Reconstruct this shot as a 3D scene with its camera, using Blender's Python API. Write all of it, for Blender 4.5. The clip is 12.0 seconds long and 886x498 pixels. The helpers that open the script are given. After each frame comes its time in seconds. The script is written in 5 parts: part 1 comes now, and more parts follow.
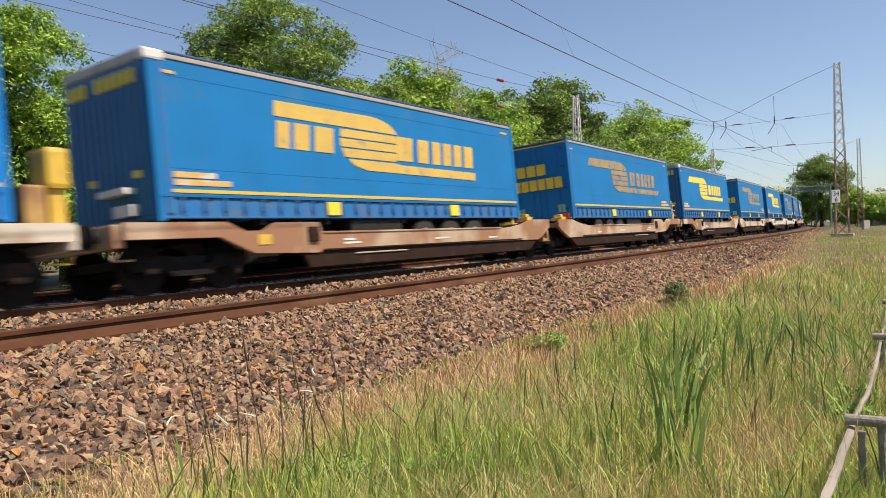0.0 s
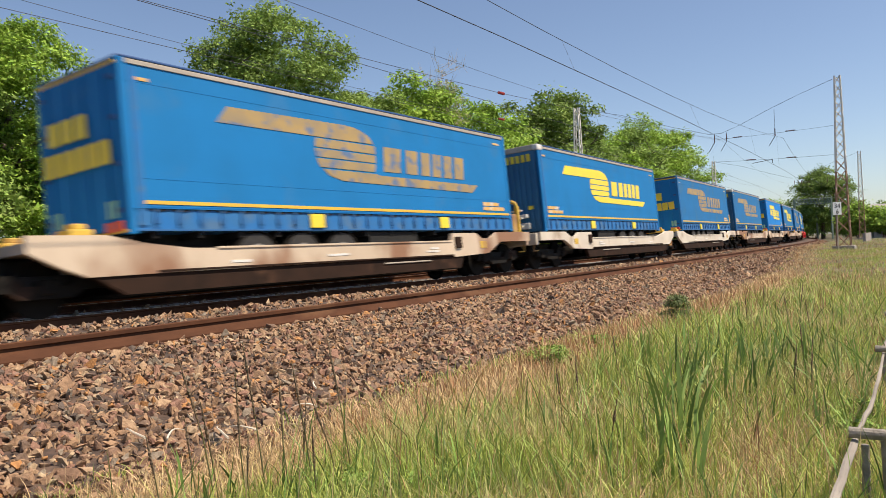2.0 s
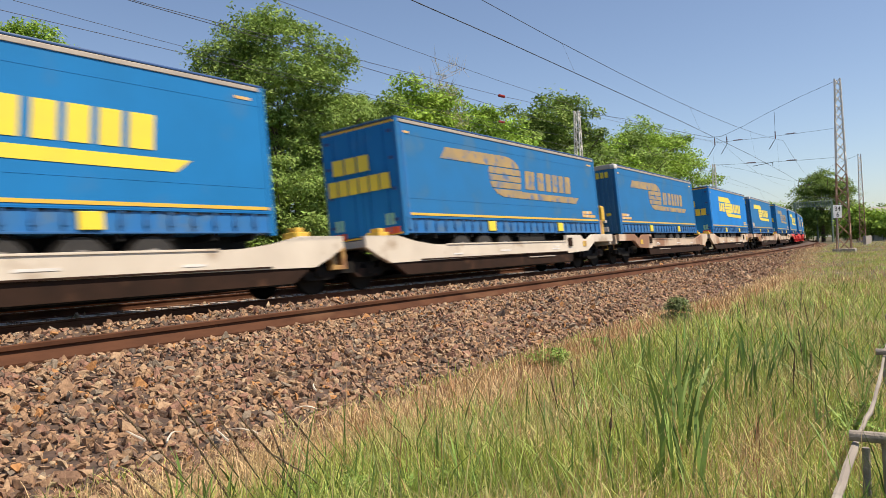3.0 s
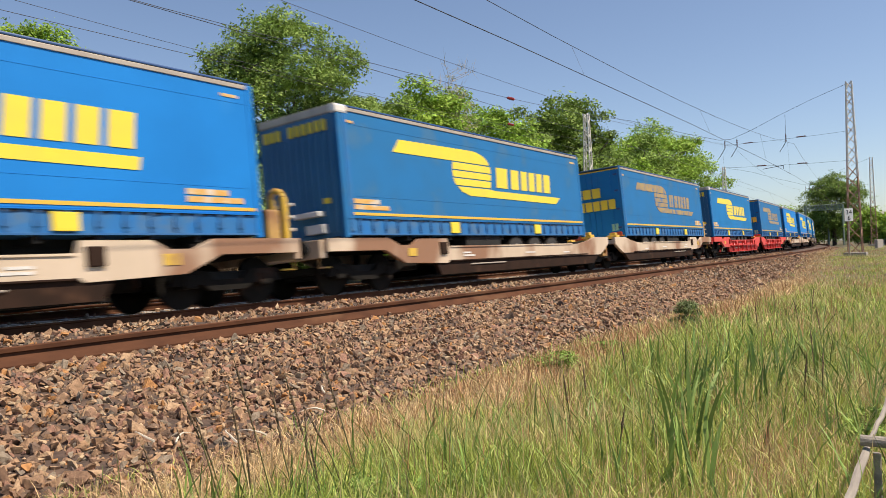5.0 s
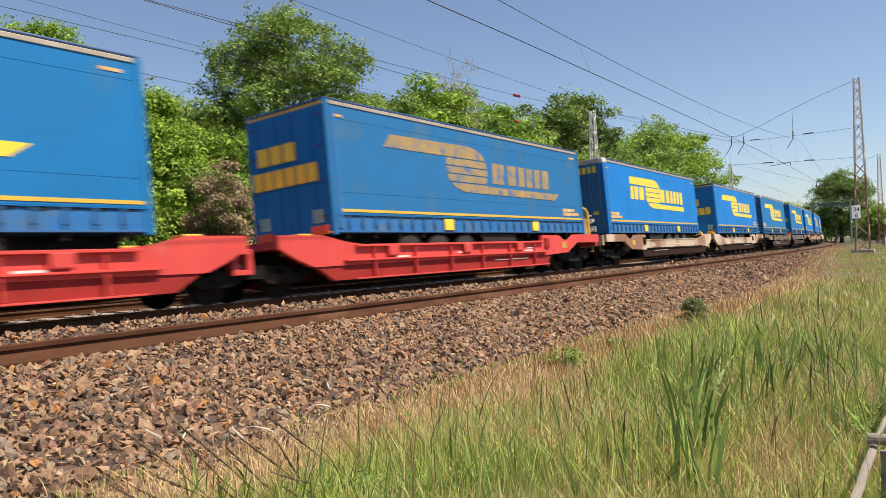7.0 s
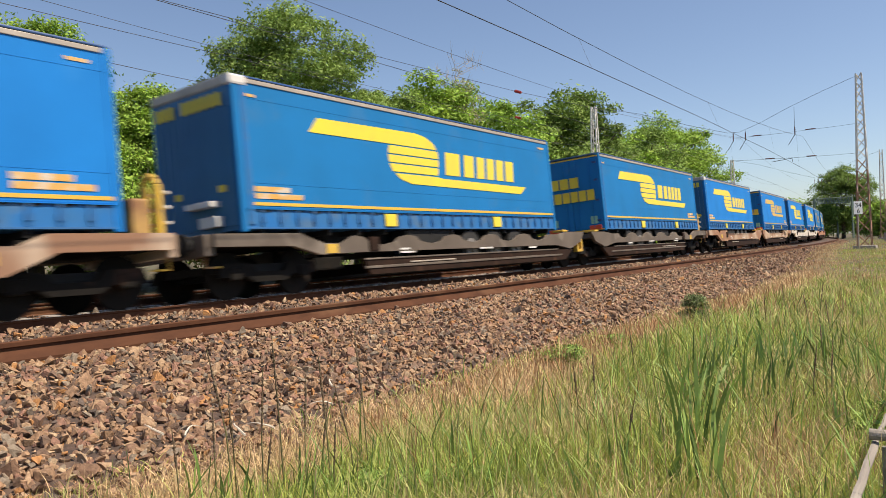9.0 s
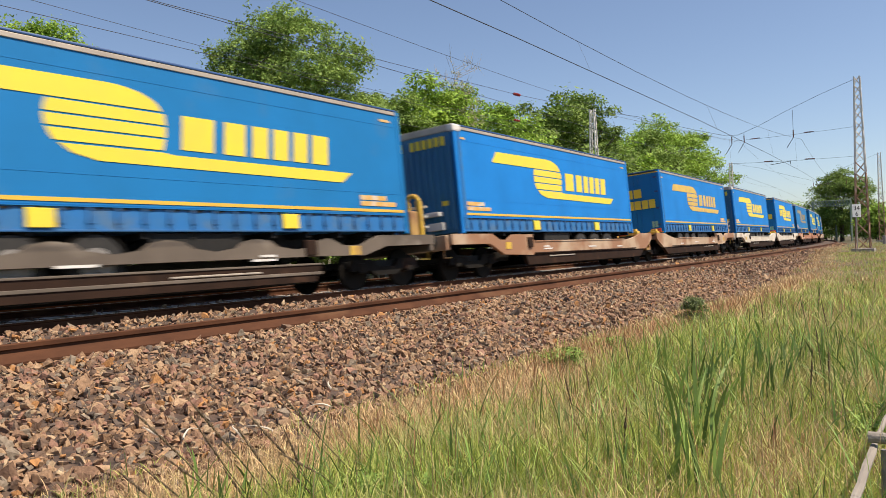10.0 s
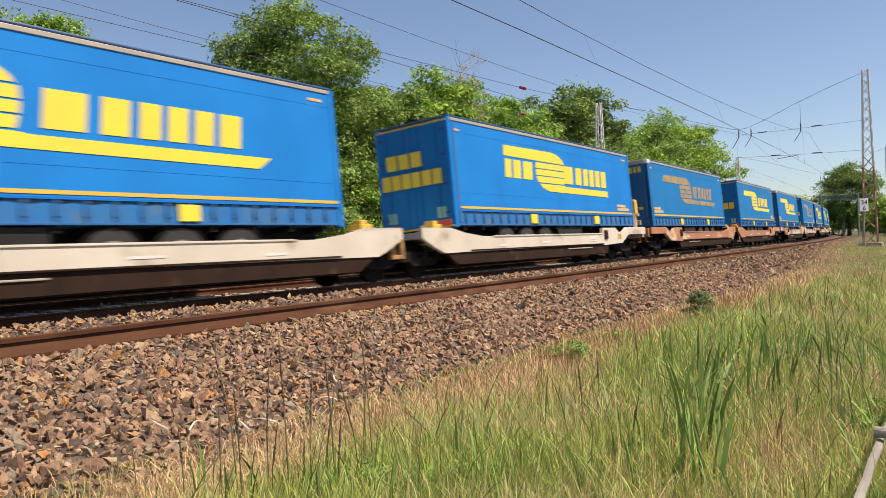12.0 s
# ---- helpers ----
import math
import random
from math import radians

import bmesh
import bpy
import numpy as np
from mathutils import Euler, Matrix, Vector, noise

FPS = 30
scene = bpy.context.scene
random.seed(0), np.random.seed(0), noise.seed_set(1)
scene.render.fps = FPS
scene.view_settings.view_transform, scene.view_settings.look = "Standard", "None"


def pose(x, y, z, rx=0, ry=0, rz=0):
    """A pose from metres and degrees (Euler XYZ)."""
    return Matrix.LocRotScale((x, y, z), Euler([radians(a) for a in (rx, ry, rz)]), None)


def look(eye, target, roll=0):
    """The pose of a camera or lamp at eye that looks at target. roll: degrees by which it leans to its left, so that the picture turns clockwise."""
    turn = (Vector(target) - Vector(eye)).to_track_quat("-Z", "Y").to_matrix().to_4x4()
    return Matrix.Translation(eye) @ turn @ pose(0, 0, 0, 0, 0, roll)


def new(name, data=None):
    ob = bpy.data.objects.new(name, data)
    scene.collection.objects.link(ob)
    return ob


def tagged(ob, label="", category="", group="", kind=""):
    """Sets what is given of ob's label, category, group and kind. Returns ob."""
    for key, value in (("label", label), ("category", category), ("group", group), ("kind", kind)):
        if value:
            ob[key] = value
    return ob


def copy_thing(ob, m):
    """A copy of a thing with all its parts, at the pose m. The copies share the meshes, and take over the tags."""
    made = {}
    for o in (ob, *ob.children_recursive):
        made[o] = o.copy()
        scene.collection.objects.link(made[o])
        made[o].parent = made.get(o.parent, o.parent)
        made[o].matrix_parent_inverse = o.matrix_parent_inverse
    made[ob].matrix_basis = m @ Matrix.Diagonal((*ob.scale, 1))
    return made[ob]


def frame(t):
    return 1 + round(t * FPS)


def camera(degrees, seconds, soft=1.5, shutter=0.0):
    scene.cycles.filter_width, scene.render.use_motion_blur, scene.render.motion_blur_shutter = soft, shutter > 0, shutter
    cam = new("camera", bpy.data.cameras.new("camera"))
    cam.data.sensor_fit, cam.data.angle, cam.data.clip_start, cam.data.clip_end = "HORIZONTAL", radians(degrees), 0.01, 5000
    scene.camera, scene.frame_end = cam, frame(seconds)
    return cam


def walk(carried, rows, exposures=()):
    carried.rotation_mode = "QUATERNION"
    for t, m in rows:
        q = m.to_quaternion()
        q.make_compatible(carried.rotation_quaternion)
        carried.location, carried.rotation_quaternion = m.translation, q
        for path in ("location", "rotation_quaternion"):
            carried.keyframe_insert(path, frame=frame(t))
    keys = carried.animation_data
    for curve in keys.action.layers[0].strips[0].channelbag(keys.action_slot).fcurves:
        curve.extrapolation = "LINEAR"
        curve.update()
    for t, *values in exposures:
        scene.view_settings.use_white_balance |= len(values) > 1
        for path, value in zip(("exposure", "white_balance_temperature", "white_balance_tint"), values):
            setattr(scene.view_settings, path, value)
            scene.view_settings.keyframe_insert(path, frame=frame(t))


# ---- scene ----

SECONDS = 12.0
EYE = (0.0, 0.0, 0.88)
cam = camera(61.1, SECONDS, 0.6, 0.2)


def aim(yaw, pitch, roll):
    """The camera's pose: yaw from the line's straight part, pitch up, roll to the right."""
    a, b = radians(yaw), radians(pitch)
    way = Vector((math.cos(a) * math.cos(b), math.sin(a) * math.cos(b), math.sin(b)))
    return look(EYE, Vector(EYE) + way, -roll)


walk(cam, [(t, aim(y, p, r)) for t, y, p, r in (
    (0.0, 33.556, -0.919, 2.383), (0.5, 33.707, -0.775, 2.352), (1.0, 33.752, -0.534, 2.369), (1.5, 33.678, -0.257, 2.414),
    (2.0, 33.612, 0.027, 2.399), (2.5, 33.540, 0.291, 2.390), (3.0, 33.626, 0.232, 2.362), (5.0, 34.282, 0.439, 2.178),
    (5.5, 34.466, 0.304, 2.157), (6.0, 34.573, 0.302, 2.143), (6.5, 34.646, 0.317, 2.133), (7.0, 34.725, 0.246, 2.173),
    (9.0, 34.844, -0.021, 2.249), (9.5, 34.780, 0.117, 2.285), (10.0, 34.748, 0.172, 2.210), (10.5, 34.785, 0.083, 2.156),
    (11.0, 34.968, -0.090, 2.277), (11.5, 35.144, -0.263, 2.213), (12.0, 35.189, -0.288, 2.126))],
    exposures=((0.0, 0.41, 7270, 13.5), (12.0, 0.41, 7270, 13.5)))

# ---- daylight ----
TO_SUN = Vector((0.24, -0.72, 1.38)).normalized()
world = bpy.data.worlds.new("sky")
scene.world = world
world.use_nodes = True
wn = world.node_tree.nodes
sky = wn.new("ShaderNodeTexSky")
sky.sky_type, sky.sun_disc = "NISHITA", False
sky.sun_elevation = math.asin(TO_SUN.z)
sky.sun_rotation = math.atan2(TO_SUN.x, TO_SUN.y)
sky.air_density, sky.dust_density, sky.ozone_density = 0.85, 0.8, 4.0
wn["Background"].inputs["Strength"].default_value = 0.117
world.node_tree.links.new(sky.outputs[0], wn["Background"].inputs["Color"])
sun = new("sun", bpy.data.lights.new("sun", "SUN"))
sun.data.energy, sun.data.angle, sun.data.color = 5.0, radians(0.5), (1.0, 0.94, 0.83)
sun.matrix_world = look((0, 0, 40), Vector((0, 0, 40)) - TO_SUN)


# ---- materials ----
def mat(name, c1, c2=None, rough=0.7, scale=6.0, bump=0.1, metal=0.0, wear=None, wear_amount=0.5, wear_scale=1.5,
        rand=0.0, stretch=(1, 1, 1), detail=6.0, translucent=0.0, island=0.0, bump_scale=None, hue=0.0, gloss=0.5):
    m = bpy.data.materials.new(name)
    m.use_nodes = True
    nt = m.node_tree
    N, L = nt.nodes, nt.links
    p = N["Principled BSDF"]
    p.inputs["Roughness"].default_value, p.inputs["Metallic"].default_value = rough, metal
    p.inputs["Specular IOR Level"].default_value = gloss
    tc = N.new("ShaderNodeTexCoord")
    mp = N.new("ShaderNodeMapping")
    mp.inputs["Scale"].default_value = stretch
    L.new(tc.outputs["Object"], mp.inputs[0])
    n1 = N.new("ShaderNodeTexNoise")
    n1.inputs["Scale"].default_value, n1.inputs["Detail"].default_value = scale, detail
    L.new(mp.outputs[0], n1.inputs[0])
    mix = N.new("ShaderNodeMix")
    mix.data_type = "RGBA"
    mix.inputs[6].default_value = (*c1, 1)
    mix.inputs[7].default_value = (*(c2 or [v * 0.75 for v in c1]), 1)
    ramp = N.new("ShaderNodeMapRange")
    ramp.inputs[1].default_value, ramp.inputs[2].default_value = 0.35, 0.65
    L.new(n1.outputs[0], ramp.inputs[0])
    L.new(ramp.outputs[0], mix.inputs[0])
    col = mix.outputs[2]
    if wear:
        n2 = N.new("ShaderNodeTexNoise")
        n2.inputs["Scale"].default_value, n2.inputs["Detail"].default_value = wear_scale, 8.0
        L.new(mp.outputs[0], n2.inputs[0])
        r2 = N.new("ShaderNodeMapRange")
        r2.inputs[1].default_value, r2.inputs[2].default_value = 0.72 - 0.35 * wear_amount, 0.80 - 0.3 * wear_amount
        L.new(n2.outputs[0], r2.inputs[0])
        mw = N.new("ShaderNodeMix")
        mw.data_type = "RGBA"
        mw.inputs[7].default_value = (*wear, 1)
        L.new(r2.outputs[0], mw.inputs[0])
        L.new(col, mw.inputs[6])
        col = mw.outputs[2]
    if rand or island or hue:
        hsv = N.new("ShaderNodeHueSaturation")
        src = N.new("ShaderNodeObjectInfo").outputs["Random"] if rand else N.new("ShaderNodeNewGeometry").outputs["Random Per Island"]
        r3 = N.new("ShaderNodeMapRange")
        k = rand or island
        r3.inputs[3].default_value, r3.inputs[4].default_value = 1 - k, 1 + k
        L.new(src, r3.inputs[0])
        L.new(r3.outputs[0], hsv.inputs["Value"])
        if hue:
            wn_ = N.new("ShaderNodeTexWhiteNoise")
            wn_.noise_dimensions = "1D"
            L.new(src, wn_.inputs["W"])
            r4 = N.new("ShaderNodeMapRange")
            r4.inputs[3].default_value, r4.inputs[4].default_value = 0.5 - hue, 0.5 + hue
            L.new(wn_.outputs["Value"], r4.inputs[0])
            L.new(r4.outputs[0], hsv.inputs["Hue"])
        L.new(col, hsv.inputs["Color"])
        col = hsv.outputs[0]
    L.new(col, p.inputs["Base Color"])
    if bump:
        n3 = N.new("ShaderNodeTexNoise")
        n3.inputs["Scale"].default_value, n3.inputs["Detail"].default_value = bump_scale or scale * 4, 6.0
        L.new(mp.outputs[0], n3.inputs[0])
        b = N.new("ShaderNodeBump")
        b.inputs["Strength"].default_value, b.inputs["Distance"].default_value = bump, 0.02
        L.new(n3.outputs[0], b.inputs["Height"])
        L.new(b.outputs[0], p.inputs["Normal"])
    if translucent:
        tr = N.new("ShaderNodeBsdfTranslucent")
        L.new(col, tr.inputs[0])
        ms = N.new("ShaderNodeMixShader")
        ms.inputs[0].default_value = translucent
        L.new(p.outputs[0], ms.inputs[1])
        L.new(tr.outputs[0], ms.inputs[2])
        L.new(ms.outputs[0], N["Material Output"].inputs[0])
    return m


M = {
    "soil": mat("soil", (0.085, 0.066, 0.035), (0.11, 0.085, 0.042), 0.95, 1.2, 0.4, wear=(0.05, 0.065, 0.02), wear_amount=0.6, wear_scale=0.5),
    "ballast": mat("ballast", (0.085, 0.052, 0.038), (0.045, 0.03, 0.023), 0.95, 9.0, 1.0, wear=(0.12, 0.075, 0.052), bump_scale=16),
    "rail_rust": mat("rail_rust", (0.098, 0.041, 0.022), (0.066, 0.028, 0.016), 0.85, 5.0, 0.25, wear=(0.12, 0.058, 0.032), stretch=(0.4, 1, 1), gloss=0.12),
    "rail_steel": mat("rail_steel", (0.55, 0.53, 0.52), (0.42, 0.40, 0.40), 0.3, 5.0, 0.05, metal=0.9),
    "concrete": mat("concrete", (0.34, 0.31, 0.28), (0.25, 0.22, 0.19), 0.9, 8.0, 0.3, rand=0.12),
    "blue_bright": mat("blue_bright", (0.004, 0.205, 0.60), (0.004, 0.18, 0.53), 0.6, 0.7, 0.14, bump_scale=1.6, wear=(0.012, 0.21, 0.58), wear_amount=0.25, wear_scale=0.9, gloss=0.12),
    "blue_mid": mat("blue_mid", (0.006, 0.178, 0.45), (0.007, 0.16, 0.395), 0.6, 0.8, 0.14, bump_scale=1.6, wear=(0.022, 0.17, 0.39), wear_amount=0.4, wear_scale=0.9, gloss=0.12),
    "blue_dull": mat("blue_dull", (0.016, 0.16, 0.39), (0.02, 0.148, 0.34), 0.65, 0.9, 0.14, bump_scale=1.6, wear=(0.045, 0.16, 0.31), wear_amount=0.45, wear_scale=0.9, gloss=0.12),
    "blue_dark": mat("blue_dark", (0.012, 0.07, 0.22), (0.012, 0.06, 0.18), 0.5, 1.0, 0.05),
    "front_wall": mat("front_wall", (0.028, 0.16, 0.32), (0.022, 0.13, 0.26), 0.5, 1.0, 0.05),
    "skirt": mat("skirt", (0.018, 0.155, 0.42), (0.035, 0.155, 0.35), 0.6, 3.0, 0.1, wear=(0.07, 0.16, 0.29), wear_amount=0.45, wear_scale=2.0, gloss=0.15),
    "strap": mat("strap", (0.022, 0.12, 0.31), (0.035, 0.125, 0.28), 0.6, 6.0, 0.1, gloss=0.25),
    "red_paint": mat("red_paint", (0.5, 0.05, 0.035), (0.42, 0.045, 0.03), 0.45, 6.0, 0.0),
    "sorrel": mat("sorrel", (0.52, 0.30, 0.155), (0.43, 0.225, 0.11), 0.8, 1.0, 0.0, island=0.4, translucent=0.2, hue=0.015),
    "post_brown": mat("post_brown", (0.45, 0.27, 0.08), (0.34, 0.19, 0.07), 0.6, 3.0, 0.15, wear=(0.24, 0.11, 0.05), wear_amount=0.6),
    "twig_tan": mat("twig_tan", (0.44, 0.37, 0.27), (0.33, 0.27, 0.19), 0.8, 12.0, 0.2),
    "twig_pale": mat("twig_pale", (0.62, 0.55, 0.45), (0.48, 0.42, 0.33), 0.8, 12.0, 0.2),
    "yellow": mat("yellow", (0.82, 0.63, 0.05), (0.76, 0.58, 0.06), 0.5, 2.0, 0.05),
    "yellow_line": mat("yellow_line", (0.75, 0.45, 0.05), (0.66, 0.40, 0.06), 0.5, 2.0, 0.05),
    "worn_yellow": mat("worn_yellow", (0.66, 0.44, 0.085), (0.56, 0.37, 0.10), 0.55, 1.6, 0.05, wear=(0.34, 0.28, 0.17), wear_amount=0.35, wear_scale=3.0),
    "lattice_rust": mat("lattice_rust", (0.34, 0.20, 0.13), (0.24, 0.13, 0.08), 0.75, 1.0, 0.15, wear=(0.52, 0.46, 0.40), wear_amount=0.45, wear_scale=0.8),
    "faded": mat("faded", (0.40, 0.27, 0.10), (0.27, 0.21, 0.13), 0.6, 1.6, 0.05, wear=(0.10, 0.16, 0.27), wear_amount=0.55, wear_scale=3.0),
    "alu": mat("alu", (0.46, 0.40, 0.33), (0.36, 0.31, 0.26), 0.5, 2.0, 0.05, metal=0.2),
    "white": mat("white", (0.72, 0.70, 0.66), (0.6, 0.58, 0.54), 0.5, 3.0, 0.05),
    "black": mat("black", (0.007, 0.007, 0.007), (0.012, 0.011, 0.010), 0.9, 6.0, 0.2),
    "tyre": mat("tyre", (0.018, 0.018, 0.019), (0.03, 0.028, 0.026), 0.85, 9.0, 0.2),
    # Dirty, rusty steel, darkened in its colour for the shade under the wagons.
    "dirty_shaded_steel": mat("dirty_shaded_steel", (0.012, 0.010, 0.008), (0.008, 0.007, 0.006), 0.9, 5.0, 0.3, wear=(0.04, 0.022, 0.015), wear_amount=0.35, gloss=0.2),
    "rim": mat("rim", (0.30, 0.28, 0.26), (0.2, 0.18, 0.16), 0.6, 6.0, 0.1, metal=0.3),
    "red_lamp": mat("red_lamp", (0.7, 0.09, 0.03), (0.6, 0.08, 0.03), 0.35, 4.0, 0.0),
    "orange_mark": mat("orange_mark", (0.66, 0.34, 0.07), (0.62, 0.42, 0.18), 0.5, 4.0, 0.05, wear=(0.60, 0.54, 0.46), wear_amount=0.55, wear_scale=4.0),
    "green_plate": mat("green_plate", (0.22, 0.52, 0.36), (0.3, 0.55, 0.42), 0.5, 4.0, 0.0),
    "wagon_cream": mat("wagon_cream", (0.60, 0.48, 0.36), (0.52, 0.41, 0.30), 0.65, 1.2, 0.15, wear=(0.27, 0.14, 0.08), wear_amount=0.68, wear_scale=0.5, stretch=(1, 1, 0.5)),
    "wagon_rust": mat("wagon_rust", (0.48, 0.35, 0.24), (0.41, 0.29, 0.195), 0.7, 1.2, 0.2, wear=(0.30, 0.15, 0.08), wear_amount=0.8, wear_scale=0.6),
    "wagon_white": mat("wagon_white", (0.64, 0.57, 0.47), (0.56, 0.49, 0.40), 0.6, 1.0, 0.1, wear=(0.36, 0.27, 0.19), wear_amount=0.4, wear_scale=0.8),
    "wagon_red": mat("wagon_red", (0.66, 0.08, 0.07), (0.59, 0.068, 0.06), 0.6, 1.0, 0.1, wear=(0.62, 0.13, 0.105), wear_amount=0.35, wear_scale=0.7, gloss=0.2),
    "wagon_grey": mat("wagon_grey", (0.155, 0.125, 0.10), (0.115, 0.093, 0.075), 0.7, 1.0, 0.15, wear=(0.25, 0.21, 0.17), wear_amount=0.4, wear_scale=0.7, gloss=0.2),
    "wagon_orange": mat("wagon_orange", (0.45, 0.20, 0.10), (0.36, 0.15, 0.08), 0.65, 1.0, 0.15, wear=(0.6, 0.46, 0.35), wear_amount=0.4, wear_scale=0.6),
    "sill_dark": mat("sill_dark", (0.036, 0.019, 0.013), (0.024, 0.014, 0.010), 0.85, 2.0, 0.2, wear=(0.07, 0.036, 0.022), wear_amount=0.35, gloss=0.12),
    "sill_red": mat("sill_red", (0.33, 0.03, 0.027), (0.26, 0.026, 0.022), 0.7, 2.0, 0.15, gloss=0.15),
    "post_yellow": mat("post_yellow", (0.66, 0.43, 0.055), (0.52, 0.32, 0.06), 0.6, 3.0, 0.15, wear=(0.34, 0.19, 0.07), wear_amount=0.45),
    "bark": mat("bark", (0.13, 0.10, 0.075), (0.08, 0.06, 0.045), 0.9, 8.0, 0.6, stretch=(1, 1, 0.3)),
    "leaf_a": mat("leaf_a", (0.25, 0.355, 0.085), (0.18, 0.275, 0.065), 0.65, 0.5, 0.0, gloss=0.2, island=0.45, translucent=0.26, hue=0.012),
    "leaf_b": mat("leaf_b", (0.29, 0.43, 0.07), (0.21, 0.34, 0.053), 0.65, 0.5, 0.0, gloss=0.2, island=0.45, translucent=0.26, hue=0.012),
    "leaf_c": mat("leaf_c", (0.19, 0.285, 0.06), (0.14, 0.22, 0.047), 0.65, 0.5, 0.0, gloss=0.2, island=0.45, translucent=0.24, hue=0.012),
    "leaf_pale": mat("leaf_pale", (0.42, 0.40, 0.24), (0.33, 0.31, 0.17), 0.7, 0.5, 0.0, island=0.35, translucent=0.25),
    "leaf_broom": mat("leaf_broom", (0.15, 0.20, 0.065), (0.11, 0.15, 0.05), 0.6, 0.5, 0.0, island=0.4, translucent=0.15),
    "leaf_dry": mat("leaf_dry", (0.40, 0.31, 0.19), (0.30, 0.225, 0.13), 0.8, 0.5, 0.0, island=0.35, translucent=0.2),
    "grass": mat("grass", (0.47, 0.525, 0.135), (0.36, 0.43, 0.10), 0.6, 0.8, 0.0, island=0.32, translucent=0.28, hue=0.02, wear=(0.58, 0.50, 0.24), wear_amount=0.5, wear_scale=0.6),
    "grass_dry": mat("grass_dry", (0.64, 0.48, 0.265), (0.54, 0.375, 0.19), 0.75, 0.8, 0.0, island=0.35, translucent=0.2, hue=0.015),
    "reed": mat("reed", (0.22, 0.33, 0.08), (0.14, 0.23, 0.05), 0.6, 1.5, 0.0, island=0.5, translucent=0.25, hue=0.012),
    "stem_olive": mat("stem_olive", (0.17, 0.15, 0.06), (0.12, 0.12, 0.045), 0.7, 9.0, 0.2),
    "seed": mat("seed", (0.15, 0.095, 0.055), (0.11, 0.08, 0.05), 0.8, 9.0, 0.3, island=0.35),
    "old_wood": mat("old_wood", (0.30, 0.265, 0.225), (0.19, 0.165, 0.14), 0.85, 9.0, 0.6, stretch=(0.12, 1, 1), wear=(0.10, 0.085, 0.07), wear_amount=0.5),
    "lattice": mat("lattice", (0.74, 0.70, 0.64), (0.62, 0.57, 0.51), 0.6, 1.0, 0.1, wear=(0.34, 0.22, 0.15), wear_amount=0.35, wear_scale=0.6),
    "wire": mat("wire", (0.05, 0.05, 0.055), (0.04, 0.04, 0.045), 0.5, 5.0, 0.0, metal=0.3),
    "insulator": mat("insulator", (0.13, 0.04, 0.025), (0.1, 0.03, 0.02), 0.3, 5.0, 0.0),
    "gantry_green": mat("gantry_green", (0.16, 0.22, 0.17), (0.12, 0.17, 0.13), 0.6, 2.0, 0.1),
    "sign_white": mat("sign_white", (0.82, 0.82, 0.80), (0.78, 0.78, 0.76), 0.5, 2.0, 0.0),
    "sign_ink": mat("sign_ink", (0.01, 0.01, 0.01), (0.012, 0.012, 0.012), 0.5, 2.0, 0.0),
    "pale_plaster": mat("pale_plaster", (0.68, 0.66, 0.62), (0.6, 0.58, 0.54), 0.85, 2.0, 0.1),
    "roof_tile": mat("roof_tile", (0.33, 0.31, 0.30), (0.25, 0.23, 0.22), 0.8, 4.0, 0.3),
    "glass": mat("glass", (0.03, 0.035, 0.04), (0.03, 0.03, 0.035), 0.08, 2.0, 0.0),
}


def mixed_rock():
    """Broken rock of several sorts: each stone takes one colour of the ramp, with grain and dust on it."""
    m = mat("stone", (1.0, 1.0, 1.0), (0.62, 0.60, 0.58), 0.9, 22.0, 0.5, bump_scale=60)
    nt = m.node_tree
    N, L = nt.nodes, nt.links
    p = N["Principled BSDF"]
    grain = p.inputs["Base Color"].links[0].from_socket
    geo = N.new("ShaderNodeNewGeometry")
    ramp = N.new("ShaderNodeValToRGB")
    ramp.color_ramp.interpolation = "CONSTANT"
    sorts = ((0.0, (0.33, 0.20, 0.118)), (0.17, (0.25, 0.145, 0.09)), (0.31, (0.40, 0.26, 0.155)), (0.45, (0.19, 0.12, 0.082)), (0.55, (0.29, 0.155, 0.105)),
             (0.67, (0.26, 0.205, 0.15)), (0.76, (0.36, 0.215, 0.122)), (0.87, (0.43, 0.205, 0.075)), (0.91, (0.46, 0.33, 0.205)), (0.965, (0.13, 0.095, 0.075)))
    el = ramp.color_ramp.elements
    el[0].color = (*sorts[0][1], 1)
    el[1].position, el[1].color = sorts[1][0], (*sorts[1][1], 1)
    for at, c in sorts[2:]:
        e = el.new(at)
        e.color = (*c, 1)
    L.new(geo.outputs["Random Per Island"], ramp.inputs[0])
    mul = N.new("ShaderNodeMix")
    mul.data_type, mul.blend_type = "RGBA", "MULTIPLY"
    mul.inputs[0].default_value = 1.0
    L.new(ramp.outputs[0], mul.inputs[6])
    L.new(grain, mul.inputs[7])
    L.new(mul.outputs[2], p.inputs["Base Color"])
    return m


M["stone"] = mixed_rock()


# ---- mesh helpers ----
def part(name, bm, material, parent=None, label="", smooth=False):
    me = bpy.data.meshes.new(name)
    bm.to_mesh(me)
    bm.free()
    me.materials.append(M[material])
    if smooth:
        me.shade_smooth()
    ob = new(name, me)
    if parent:
        ob.parent = parent
    if label:
        ob["label"] = label
    return ob


